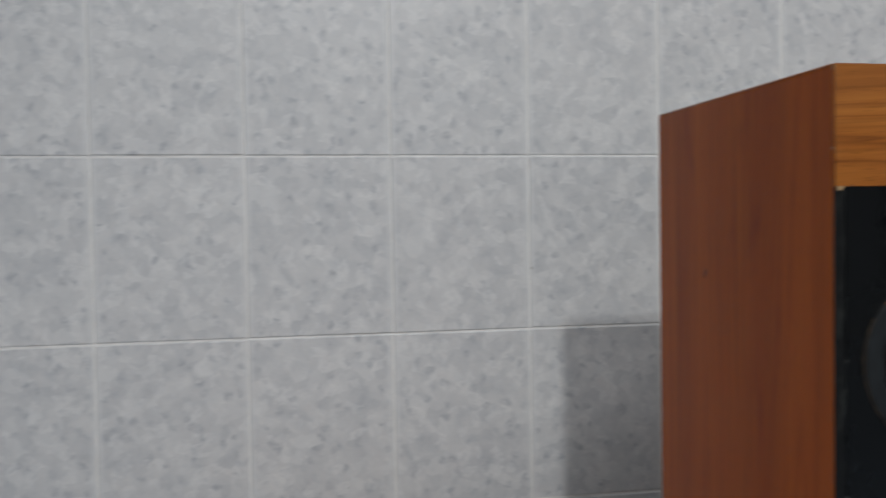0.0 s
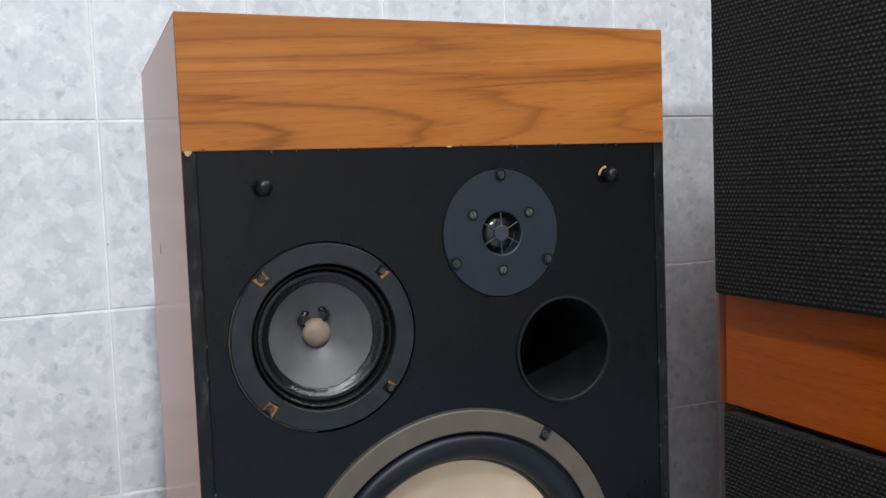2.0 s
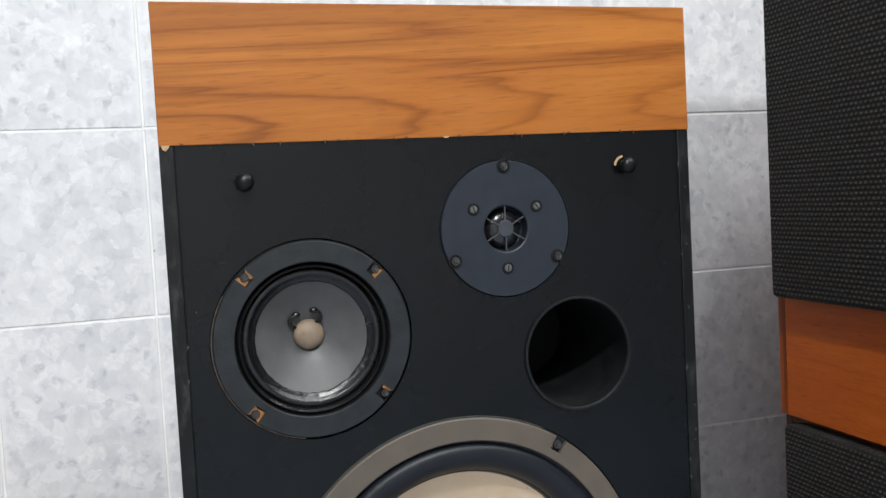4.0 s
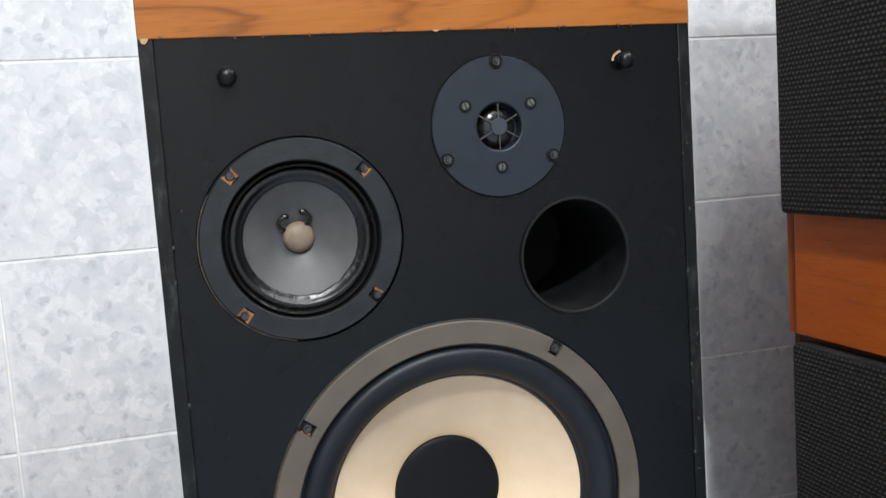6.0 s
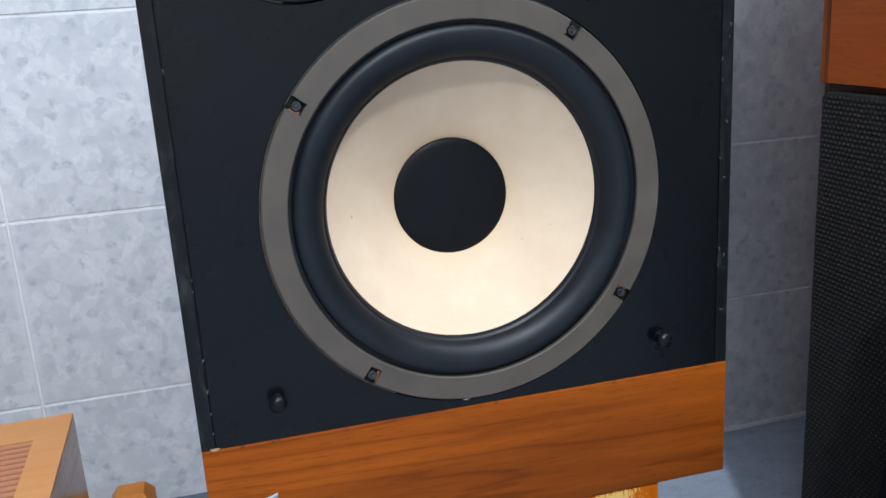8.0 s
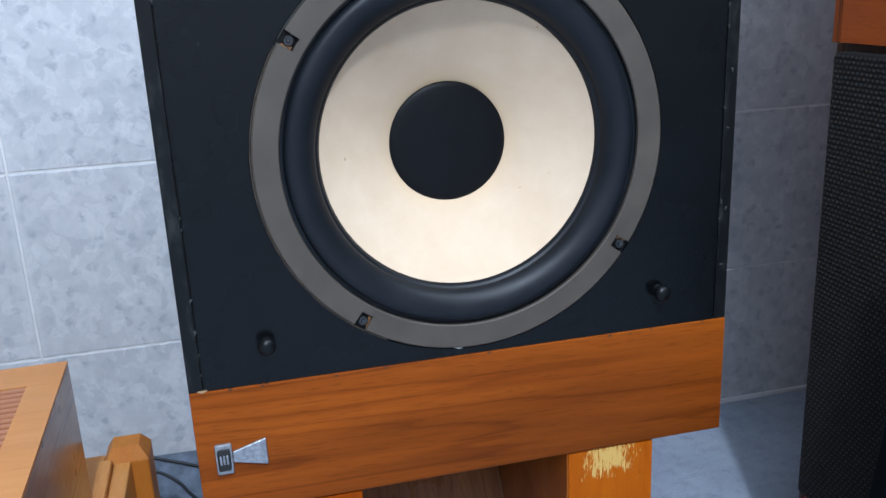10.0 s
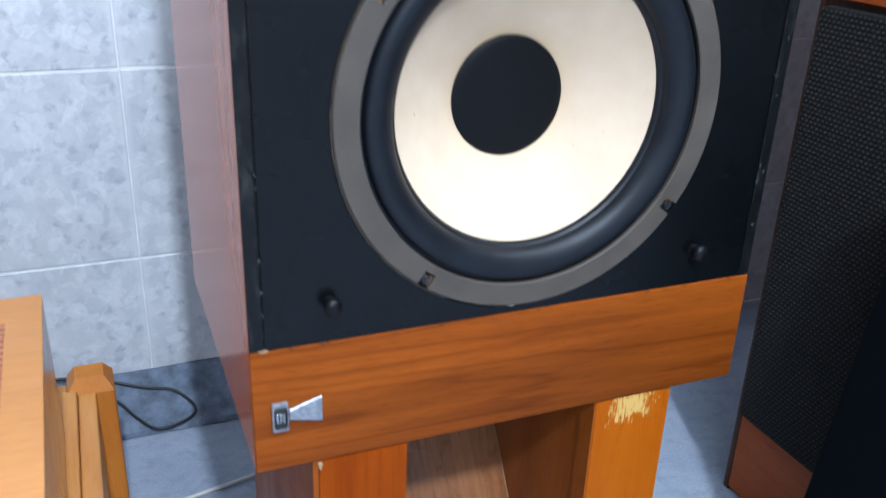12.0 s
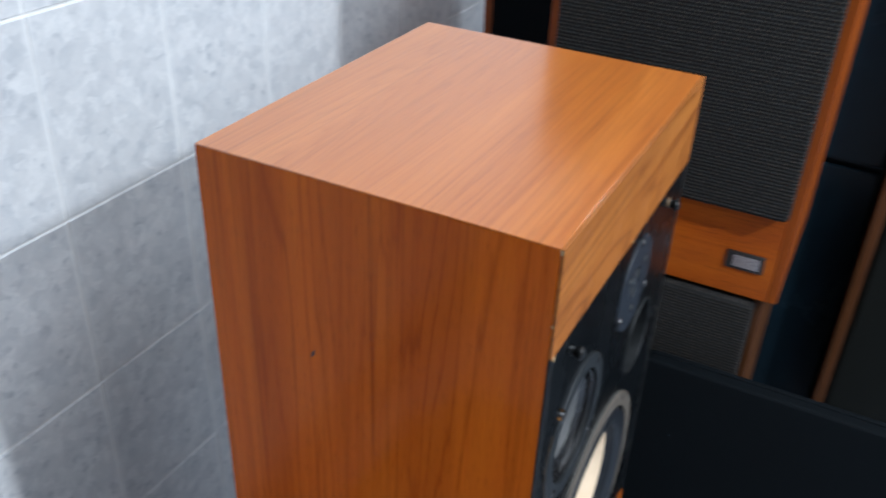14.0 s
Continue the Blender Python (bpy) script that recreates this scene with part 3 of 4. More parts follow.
def open_speaker():
    sp = thing("loudspeaker", (0, 0, BASE), "walnut loudspeaker without grille, black baffle, on a wooden stand", "loudspeaker")
    T = 0.0085
    part("side_panel", box(0, 0.0015, 0, T, D, HT - 0.0014, 0.0006), walnut_z, sp, "reddish walnut veneer side")
    part("side_panel", box(W - T, 0.0015, 0, W, D, HT - 0.0014, 0.0006), walnut_z, sp, "reddish walnut veneer side")
    part("top_panel", box(0, 0.0014, HT - 0.0013, W, D, HT, 0.0006), walnut_top, sp, "glossy walnut veneer top")
    part("top_board", box(T, 0.0190, HT - 0.018, W - T, D - 0.001, HT - 0.0015, 0), matt_black, sp)
    part("bottom_panel", box(T, 0.0015, 0.0003, W - T, D, 0.018, 0.0008), walnut_x, sp)
    part("back_panel", box(T, D - 0.018, 0.018, W - T, D - 0.002, HT - 0.018, 0), matt_black, sp, "black back board")
    part("top_trim", box(0.0, -0.0012, B1, W, 0.0013, HT - 0.0002, 0.0006), walnut_x, sp, "orange walnut front strip with flowing grain")
    part("bottom_trim", box(0.0, -0.0012, 0.0006, W, 0.0013, B0, 0.0008), walnut_low, sp, "reddish walnut front strip")
    part("trim_backing", box(T, 0.0016, B1 + 0.001, W - T, 0.018, HT - 0.018, 0), matt_black, sp)
    part("trim_backing", box(T, 0.0016, 0.018, W - T, 0.018, B0 - 0.001, 0), matt_black, sp)
    for x in (0.0, W - T):
        part("edge_strip", box(x, -0.0004, B0, x + T, 0.0013, B1, 0.0005), edge_black, sp, "worn black cabinet edge")
    wf, md, tw, pt = (0.1798, 0.2200), (0.0863, 0.4107), (0.2199, 0.4732), (0.2689, 0.3836)
    inset = 0.0009
    for x in (T - 0.0001, W - T - 0.0009):
        part("seam", box(x - 0.0004, 0.0014, B0, x + 0.0014, 0.0150, B1, 0), matt_black, sp, "dark seam")
    outline = [(T + inset, B0), (W - T - inset, B0), (W - T - inset, B1), (T + inset, B1)]
    part("baffle", holed_board("baffle", outline, [(*wf, 0.1296), (*md, 0.0645), (*tw, 0.0466), (*pt, 0.0402)], 0.0, 0.016), baffle_black, sp, "black grained baffle board", smooth=30)

    # bass driver
    woofer = part("woofer", lathe([(0.1291, 0.012), (0.1291, 0.0006), (0.1284, 0.0002), (0.1126, 0.0002), (0.1115, 0.010), (0.1115, 0.020)], 128), matt_black, sp, "large bass driver with cream cone", (wf[0], 0, wf[1]))
    spots = (55.5, 145.0, 235.0, 325.0)
    for a, b in zip(spots, (145.0, 235.0, 325.0, 415.5)):
        g = lathe([(0.1124, 0.0003), (0.1124, -0.0022), (0.1131, -0.0028), (0.1272, -0.0028), (0.1281, -0.0020), (0.1281, 0.0003)], 160, a + 1.9, b - a - 3.8)
        part("gasket", g, gasket, woofer, "taupe-grey card gasket arc")
        inner = lathe([(0.1124, 0.0003), (0.1124, -0.0022), (0.1131, -0.0028), (0.1176, -0.0028), (0.1184, -0.0022), (0.1186, 0.0003)], 160, a - 1.9, 3.8)
        part("gasket", inner, gasket, woofer, "taupe-grey card gasket arc")
        part("glue_spot", patch_mesh([(0.1196, a + 0.9), (0.1194, a + 1.8), (0.1266, a + 2.0), (0.1252, a + 1.3)], 0.0006), amber, woofer, "amber dried glue")
    screws(woofer, 0, 0, 0.1232, (55.5, 145.0, 235.0, 325.0), 0.0033, -0.0008)
    roll = [(0.1127, 0.0010), (0.1122, 0.0020), (0.1102, 0.0022)] + arc(0, 180, 16, lambda a: (0.1003 + 0.0095 * math.cos(a), 0.0004 - 0.0068 * math.sin(a) + 0.006 * (1 - math.cos(a)) / 2)) + [(0.0893, 0.0076), (0.0880, 0.0105)]
    part("surround", flip_to_front(lathe(roll, 128)), rubber, woofer, "rolled black rubber surround")
    cone = [(0.0907, 0.0078), (0.0902, 0.0082)] + [(0.0902 - 0.0530 * k / 10, 0.0082 + 0.0375 * (k / 10) ** 0.85) for k in range(1, 11)] + [(0.0325, 0.052)]
    part("cone", flip_to_front(lathe(cone, 128)), cream, woofer, "cream paper cone, lightly stained")
    cap = [(0.0392, 0.0462), (0.0388, 0.0436)] + [(0.0386 * math.cos(radians(90 * k / 8)), 0.0436 - 0.0030 * math.sin(radians(90 * k / 8))) for k in range(1, 9)]
    part("dust_cap", flip_to_front(lathe(cap, 96)), dust_black, woofer, "flat black dust cap", (-0.0004, 0, -0.0022))

    # midrange driver
    mid = part("midrange", lathe([(0.0636, 0.014), (0.0636, 0.0010), (0.0628, 0.0004), (0.0500, 0.0004), (0.0488, 0.004), (0.0482, 0.012), (0.0470, 0.018)], 96), matt_black, sp, "midrange driver with grey cone", (md[0], 0, md[1]))
    part("worn_rim", lathe([(0.1284, 0.0002), (0.1285, -0.0012), (0.1291, -0.0012), (0.1293, 0.0002)], 160, 148, 96), rim_pale, woofer, "scuffed pale rim")
    part("worn_rim", lathe([(0.1284, 0.0002), (0.1285, -0.0010), (0.1290, -0.0010), (0.1292, 0.0002)], 160, 62, 84), scuff_grey, woofer, "scuffed pale rim")
    part("worn_rim", lathe([(0.0631, 0.0004), (0.0632, -0.0009), (0.0638, -0.0009), (0.0640, 0.0004)], 120, 150, 112), rim_pale, mid, "amber-stained rim")
    spots = (45.0, 134.0, 228.0, 318.0)
    for a, b in zip(spots, (134.0, 228.0, 318.0, 405.0)):
        g = lathe([(0.0494, 0.0005), (0.0494, -0.0014), (0.0500, -0.0020), (0.0622, -0.0020), (0.0629, -0.0012), (0.0629, 0.0005)], 120, a + 4.0, b - a - 8.0)
        part("gasket", g, gasket_dark, mid, "black fibre gasket arc")
        inner = lathe([(0.0494, 0.0005), (0.0494, -0.0014), (0.0500, -0.0020), (0.0540, -0.0020), (0.0546, -0.0014), (0.0548, 0.0005)], 120, a - 4.0, 8.0)
        part("gasket", inner, gasket_dark, mid, "black fibre gasket arc")
        for e, q in {45.0: ((-3.9, -0.9),), 134.0: ((-3.9, -1.6), (3.9, -0.4)), 228.0: ((3.9, -0.8), (-3.9, -1.2)), 318.0: ((3.9, 1.8),)}[a]:
            part("glue_spot", patch_mesh([(0.0548, a + 1.15 * e), (0.0556, a + q), (0.0612, a + 0.5 * e + 0.5 * q), (0.0630, a + 1.15 * e)], 0.0008), amber, mid, "amber dried glue")
    screws(mid, 0, 0, 0.0590, (45.0, 134.0, 228.0, 318.0), 0.0028, -0.0008)
    ringp = [(0.0490, 0.0060), (0.0482, 0.0020), (0.0470, 0.0008), (0.0458, 0.0022), (0.0450, 0.0060)]
    part("inner_ring", flip_to_front(lathe(ringp, 96)), tar_black, mid, "shiny black tarred ring")
    roll = [(0.0452, 0.0070)] + arc(0, 120, 7, lambda a: (0.0424 + 0.0028 * math.cos(a), 0.0076 - 0.0020 * math.sin(a))) + [(0.0398, 0.0074), (0.0384, 0.0082), (0.0370, 0.0087), (0.0362, 0.0093), (0.0361, 0.0102)]
    tarred = flip_to_front(lathe(roll, 160))
    for v in tarred.verts:
        r = math.hypot(v.co.x, v.co.z)
        if r < 0.0405:
            n = noise.noise((v.co.x * 260, 0.4, v.co.z * 260)) + 0.6 * noise.noise((v.co.x * 700, 2.4, v.co.z * 700))
            k = 1 + n * 0.009 * (0.0405 - r) / 0.0040
            v.co = Vector((v.co.x * k, v.co.y + 0.0004 * noise.noise((v.co.x * 500, 5.0, v.co.z * 500)), v.co.z * k))
    part("surround", tarred, tar_black, mid, "glossy tarred black surround", smooth=60)
    cone = [(0.0366 - 0.0276 * k / 10, 0.0092 + 0.0165 * (k / 10) ** 0.9) for k in range(11)] + [(0.0088, 0.028)]
    part("cone", flip_to_front(lathe(cone, 96)), grey_paper, mid, "grey paper cone")
    dome = [(0.0102, 0.0262), (0.0101, 0.0240)] + [(0.0101 * math.cos(radians(90 * k / 8)), 0.0240 - 0.0062 * math.sin(radians(90 * k / 8))) for k in range(1, 9)]
    part("dust_cap", flip_to_front(lathe(dome, 48)), tan_paper, mid, "tan paper dome")
    for dx, dz, out in ((-0.0082, 0.0140, -1), (0.0036, 0.0162, 1)):
        bm = bmesh.new()
        bmesh.ops.create_uvsphere(bm, u_segments=16, v_segments=10, radius=0.0026)
        for v in bm.verts:
            v.co = Vector((v.co.x * 1.1, v.co.y * 0.6, v.co.z * 0.75))
        part("terminal", bm, tar_black, mid, "black tarred wire terminal", (dx, 0.0203, dz), smooth=60)
        loop = [(dx, 0.0196, dz - 0.0004), (dx + out * 0.0034, 0.0200, dz - 0.0018), (dx + out * 0.0046, 0.0206, dz - 0.0046), (dx + out * 0.0030, 0.0214, dz - 0.0074), (dx + out * 0.0004, 0.0226, dz - 0.0086)]
        part("lead", tube(loop, 0.0011), tar_black, mid, "black tarred lead", smooth=60)

    # tweeter
    tweet = part("tweeter", lathe([(0.0460, 0.010), (0.0460, -0.0004), (0.0454, -0.0012), (0.0164, -0.0012), (0.0156, -0.0008), (0.0152, 0.0012), (0.0148, 0.008), (0.0120, 0.010)], 96), plate_blue, sp, "tweeter with blue-black plate", (tw[0], 0, tw[1]))
    dome = [(0.0140, 0.0085), (0.0128, 0.0060)] + [(0.0125 * math.cos(radians(90 * k / 8)), 0.0062 - 0.0052 * math.sin(radians(90 * k / 8))) for k in range(1, 9)]
    part("dome", flip_to_front(lathe(dome, 48)), gloss_black, tweet, "glossy dark dome")
    part("phase_disc", lathe([(0, -0.0006), (0.0052, -0.0006), (0.0058, 0.0), (0.0055, 0.0010), (0, 0.0012)], 40), dome_grey, tweet, "grey phase disc")
    for k in range(6):
        a = 30 + 60 * k
        part("spoke", box(0.0050, -0.0004, -0.0003, 0.0152, 0.0012, 0.0003, 0.0001, 1), spoke_grey, tweet, "thin grey spoke", (0, 0, 0), (0, -a, 0))
    for a in (32, 148, 270):
        sx, sz = 0.0266 * math.cos(radians(a)), 0.0266 * math.sin(radians(a))
        part("screw_well", lathe([(0.0043, -0.0010), (0.0041, -0.0016), (0.0037, -0.0018), (0.0033, -0.0014), (0, -0.0014)], 28), matt_black, tweet, place=(sx, 0, sz))
        part("slotted_screw", lathe([(0, -0.0022), (0.0022, -0.0021), (0.0026, -0.0016), (0.0026, -0.0010)], 20), screw_grey, tweet, "slotted dull screw", (sx, 0, sz))
        part("screw_slot", box(-0.0022, -0.00235, -0.00035, 0.0022, -0.0019, 0.00035, 0), matt_black, tweet, place=(sx, 0, sz), turn=(0, a * 1.7, 0))
    for a in (90, 208, 330):
        sx, sz = 0.0420 * math.cos(radians(a)), 0.0420 * math.sin(radians(a))
        part("screw_well", lathe([(0.0050, -0.0008), (0.0048, -0.0016), (0.0043, -0.0018), (0.0038, -0.0014), (0, -0.0014)], 28), matt_black, tweet, place=(sx, 0, sz))
    screws(tweet, 0, 0, 0.0420, (90, 208, 330), 0.0033, -0.0016)

    # port
    part("port_tube", lathe([(0.0400, 0.006), (0.0400, -0.0014), (0.0396, -0.0022), (0.0384, -0.0022), (0.0376, -0.0012), (0.0374, 0.004), (0.0374, 0.115), (0.0400, 0.115)], 96), grey_tube, sp, "dark grey bass port tube", (pt[0], 0, pt[1]))
    part("port_back", box(-0.05, 0.116, -0.05, 0.05, 0.120, 0.05, 0), matt_black, sp, place=(pt[0], 0, pt[1]))

    # grille pegs
    peg = finish("grille_peg", lathe([(0, -0.0150), (0.0028, -0.0145), (0.0050, -0.0125), (0.0057, -0.0100), (0.0052, -0.0070), (0.0038, -0.0045), (0.0036, -0.0020), (0.0042, -0.0008), (0.0044, 0.0002)], 28), peg_black, 60)
    for v in peg.vertices:
        v.co.y *= 0.72
    for x, z in ((0.049, 0.512), (0.3103, 0.512), (0.049, 0.1125), (0.3103, 0.1125)):
        ob = new("grille_peg", peg)
        ob.parent = sp
        ob.matrix_local = pose(x, 0, z)
        ob["label"] = "black ball-headed grille peg"
    part("chipped_ring", lathe([(0.0060, -0.0004), (0.0076, -0.0004), (0.0076, 0.0004)], 40, 95, 80), chip, sp, "pale chipped rim", (0.3103, 0, 0.512))
    part("dent", patch_mesh([(0.0050, 65), (0.0017, 150), (0.0055, 245), (0.0016, 330)], 0.0006), dent_brown, sp, "dark dent in the veneer", (0.0001, 0.193, HT - 0.157), (0, 0, -90))
    part("chip", chip_mesh(0.0030, 0.0040, 6), chip, sp, "pale worn corner", (0.0006, 0.0006, HT - 0.0012), (0, 0, -90))
    part("chip", chip_mesh(0.0024, 0.0030, 7), chip, sp, "pale worn corner", (0.0006, 0.0010, B1 + 0.028), (0, 0, -90))
    part("chip", chip_mesh(0.0042, 0.0010, 8), chip, sp, "bare nick on the top edge", (W - 0.0006, 0.041, HT - 0.0001), (0, 0, 90))
    part("chip", chip_mesh(0.0052, 0.0036, 1), chip, sp, "bare wood chip", (0.0040, -0.0008, B1 + 0.0004))
    part("chip", chip_mesh(0.0046, 0.0012, 2), chip, sp, "bare wood chip", (0.1810, -0.0006, B1 + 0.0006))
    part("chip", chip_mesh(0.0060, 0.0014, 3), chip, sp, "bare wood chip", (0.0080, -0.0006, B0 + 0.0010))
    part("chip", chip_mesh(0.0090, 0.0018, 4), white_wire, sp, "scuffed white speck", (0.1700, 0.0, 0.0925))

    # nicks and scuffs along the edges of the front
    nick = random.Random(21)
    marks = [chip_mesh(0.0016, 0.0030, 31), chip_mesh(0.0011, 0.0016, 32), chip_mesh(0.0026, 0.0012, 33)]
    pale_marks = [finish("scuff", bm.copy(), scuff_grey, 0) for bm in marks]
    dark_marks = [finish("nick", bm, dent_brown, 0) for bm in marks]

    def mark(name, me, x, y, z, turn=0.0):
        ob = new(name, me)
        ob.parent = sp
        ob.matrix_local = pose(x, y, z, 0, nick.uniform(-25, 25), turn)

    for k in range(9):
        mark("scuff", pale_marks[k % 2], T + nick.uniform(-0.0004, 0.0006), -0.0001, nick.uniform(B0 + 0.01, B1 - 0.01))
    for k in range(18):
        mark("scuff", pale_marks[nick.randrange(3)], W - nick.choice((T * 0.95, T * 0.5, 0.0016)) + nick.uniform(-0.0008, 0.0008), -0.0001, nick.uniform(B0 + 0.01, B1 - 0.01))
    for k in range(16):
        mark("nick", dark_marks[nick.randrange(3)], nick.uniform(0.01, W - 0.01), -0.0008, B1 + nick.uniform(0.0004, 0.0014))
    for k in range(10):
        mark("nick", dark_marks[nick.randrange(3)], nick.uniform(0.01, W - 0.01), -0.0008, B0 - nick.uniform(-0.0004, 0.0008))

    # badge: a plate and a horn-shaped wedge
    badge = part("badge", box(0.0107, -0.0042, 0.0297, 0.0213, -0.0012, 0.0508, 0.0014), silver, sp, "worn pewter badge")
    part("badge_inset", box(0.0121, -0.0048, 0.0330, 0.0200, -0.0041, 0.0475, 0.0014), ink, badge, "black oval inset")
    for k in range(3):
        part("badge_mark", box(0.0133 + 0.0020 * k, -0.0052, 0.0372, 0.0146 + 0.0020 * k, -0.0047, 0.0434, 0.0002, 1), silver, badge, "pale bar")
    bm = bmesh.new()
    pts = [(0.0213, 0.0372), (0.0425, 0.0322), (0.0425, 0.0506), (0.0213, 0.0442)]
    f = bm.faces.new([bm.verts.new((x, -0.0036, z)) for x, z in pts])
    r = bmesh.ops.extrude_face_region(bm, geom=[f])
    for v in r["geom"]:
        if isinstance(v, bmesh.types.BMVert):
            v.co.y = -0.0012
    bmesh.ops.recalc_face_normals(bm, faces=bm.faces[:])
    bmesh.ops.bevel(bm, geom=bm.edges[:], offset=0.0005, segments=1, affect="EDGES")
    part("badge_horn", bm, silver, badge, "horn-shaped pewter wedge")


open_speaker()


def wooden_stand():
    st = thing("speaker_stand", (0.036, 0.0, 0.0), "orange wooden speaker stand with a slanted board between two legs", "speaker stand")
    z1 = BASE - 0.0005
    part("leg_front", box(0.004, 0.0, 0, 0.0645, 0.018, z1, 0.0012), pine_z, st, "orange varnished pine")
    part("leg_side", box(0.0, 0.001, 0, 0.004, 0.245, z1, 0.0008), brown_z, st, "dark brown veneer")
    part("leg_side", box(0.0605, 0.0185, 0, 0.0645, 0.245, z1, 0.0008), brown_z, st, "dark brown veneer")
    part("leg_front", box(0.0, 0.0, 0, 0.064, 0.018, z1, 0.0012), pine_worn, st, "orange varnished pine with a rubbed pale patch", (0.210, 0, 0))
    part("leg_side", box(0.210, 0.0185, 0, 0.214, 0.245, z1, 0.0008), brown_z, st, "brown veneer with a light edge")
    part("leg_side", box(0.270, 0.0185, 0, 0.274, 0.245, z1, 0.0008), brown_z, st, "dark brown veneer")
    for x in (0.004, 0.214):
        part("leg_back", box(x, 0.227, 0, x + 0.056, 0.245, z1, 0.001), brown_z, st)
    slope = math.atan2(0.080, 0.115)
    board = box(0.0650, 0.0, 0.0, 0.2095, 0.012, 0.42, 0.001)
    part("slanted_board", board, laminate, st, "grey-brown wood-grain laminate board", (0, -0.006, 0.012), (-math.degrees(slope), 0, 0))
    part("edge_band", box(0.2086, -0.0007, 0.0, 0.2094, 0.0110, 0.42, 0.0002, 1), chip, st, "pale bare edge of the board", (0, -0.006, 0.012), (-math.degrees(slope), 0, 0))
    part("edge_band", box(0.2085, 0.0004, 0, 0.2097, 0.0180, z1, 0.0002, 1), brown_z, st, "rounded veneer edge")
    part("chip", chip_mesh(0.0030, 0.0060, 12), chip, st, "pale chipped corner", (0.0046, -0.0004, z1 - 0.001))
    part("floor_board", box(0.0650, -0.0, 0.0005, 0.2095, 0.23, 0.012, 0.001), laminate, st)


wooden_stand()

# ---- the stacked loudspeakers beside it ----


def rounded_slab(w, h, d, r, edge):
    """A padded slab in the x-z plane, front at y = 0, with rounded corners and softened edges."""
    bm = bmesh.new()
    pts = []
    for cx, cz, a0 in ((w - r, r, -90), (w - r, h - r, 0), (r, h - r, 90), (r, r, 180)):
        pts += [(cx + r * math.cos(radians(a0 + 15 * k)), cz + r * math.sin(radians(a0 + 15 * k))) for k in range(7)]
    f = bm.faces.new([bm.verts.new((x, d, z)) for x, z in pts])
    ext = bmesh.ops.extrude_face_region(bm, geom=[f])
    top = [v for v in ext["geom"] if isinstance(v, bmesh.types.BMVert)]
    for v in top:
        v.co.y = 0
    bmesh.ops.recalc_face_normals(bm, faces=bm.faces[:])
    rim = [e for e in bm.edges if e.verts[0].co.y == 0 and e.verts[1].co.y == 0]
    bmesh.ops.bevel(bm, geom=rim, offset=edge, segments=4, affect="EDGES", profile=0.5)
    return bm


def grille_speaker(place, turn, w, h, d, panel, cloth_mat, label, badge=True, proud=0.035, insets=(0.027, 0.027), group="", edge=None, t=0.016, lip=0.002, foot=0.0065, crown=None):
    """insets: how far the grille stays clear of the cabinet's two sides; lip: of its top."""
    sp = thing("grille_loudspeaker", place, label, "loudspeaker", turn, group)
    part("side_panel", box(0, 0, 0, t, d, h, 0.0015), edge or walnut_side_shade, sp)
    part("side_panel", box(w - t, 0, 0, w, d, h, 0.0015), edge or walnut_side_shade, sp)
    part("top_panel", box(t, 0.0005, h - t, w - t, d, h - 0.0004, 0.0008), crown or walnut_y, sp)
    # Recessed black underside paints the shadow gap below the front panel.
    part("bottom_panel", box(t, 0.0180, 0.0004, w - t, d - 0.017, t, 0.0008), matt_black, sp)
    part("back_panel", box(t, d - 0.016, t, w - t, d - 0.002, h - t, 0), matt_black, sp)
    part("front_panel", box(t + 0.0002, -0.0004, foot, w - t - 0.0002, 0.016, panel + 0.004, 0.0006), walnut_y, sp, "reddish walnut lower front")
    part("front_board", box(t, 0.004, panel + 0.004, w - t, 0.016, h - t, 0), matt_black, sp)
    g = rounded_slab(w - sum(insets), h - panel - lip, proud - 0.001, 0.006, 0.004)
    part("grille", g, cloth_mat, sp, "thick grille of coarse woven brown-black cloth", (insets[0], -proud, panel))
    if badge:
        b = part("badge", box(0.2815, -0.003, 0.0395, 0.3305, 0.0006, 0.0655, 0.001), ink, sp, "black and silver name plate")
        part("badge_plate", box(0.2905, -0.0042, 0.0440, 0.3245, -0.0028, 0.0610, 0.0008), silver, b, "worn silver plate")
    return sp


SH = 0.6155
# Lower sides and top are darkened to paint the shade under the upper cabinet.
grille_speaker((0.633, 0.258, 0.0), -90, 0.348, SH, 0.29, 0.130, cloth_brown, "walnut loudspeaker with coarse dark cloth grille, lower of a stack", False, 0.022, (0.024, 0.010), "stacked loudspeakers", walnut_shaded, 0.010, 0.006, crown=walnut_shaded)
grille_speaker((0.622, 0.2515, SH + 0.001), -90, 0.357, 0.6205, 0.29, 0.1300, cloth_brown, "walnut loudspeaker with coarse dark cloth grille, standing on another", True, 0.020, (0.017, 0.012), "stacked loudspeakers", None, 0.0125, foot=0.0006)
grille_speaker((0.96, 0.499, 0.0), -90, 0.30, 1.02, 0.3, 0.10, cloth_black, "tall walnut loudspeaker with smooth dark cloth, behind the stack", False, 0.012, (0.020, 0.020))
# Far cabinet's sides are toned down for the unlit corner.
grille_speaker((0.90, -0.196, 0.0), -90, 0.34, 1.20, 0.3, 0.08, cloth_green, "walnut loudspeaker with dark greenish cloth, past the stack", False, 0.002, (0.022, 0.022), edge=walnut_shaded)


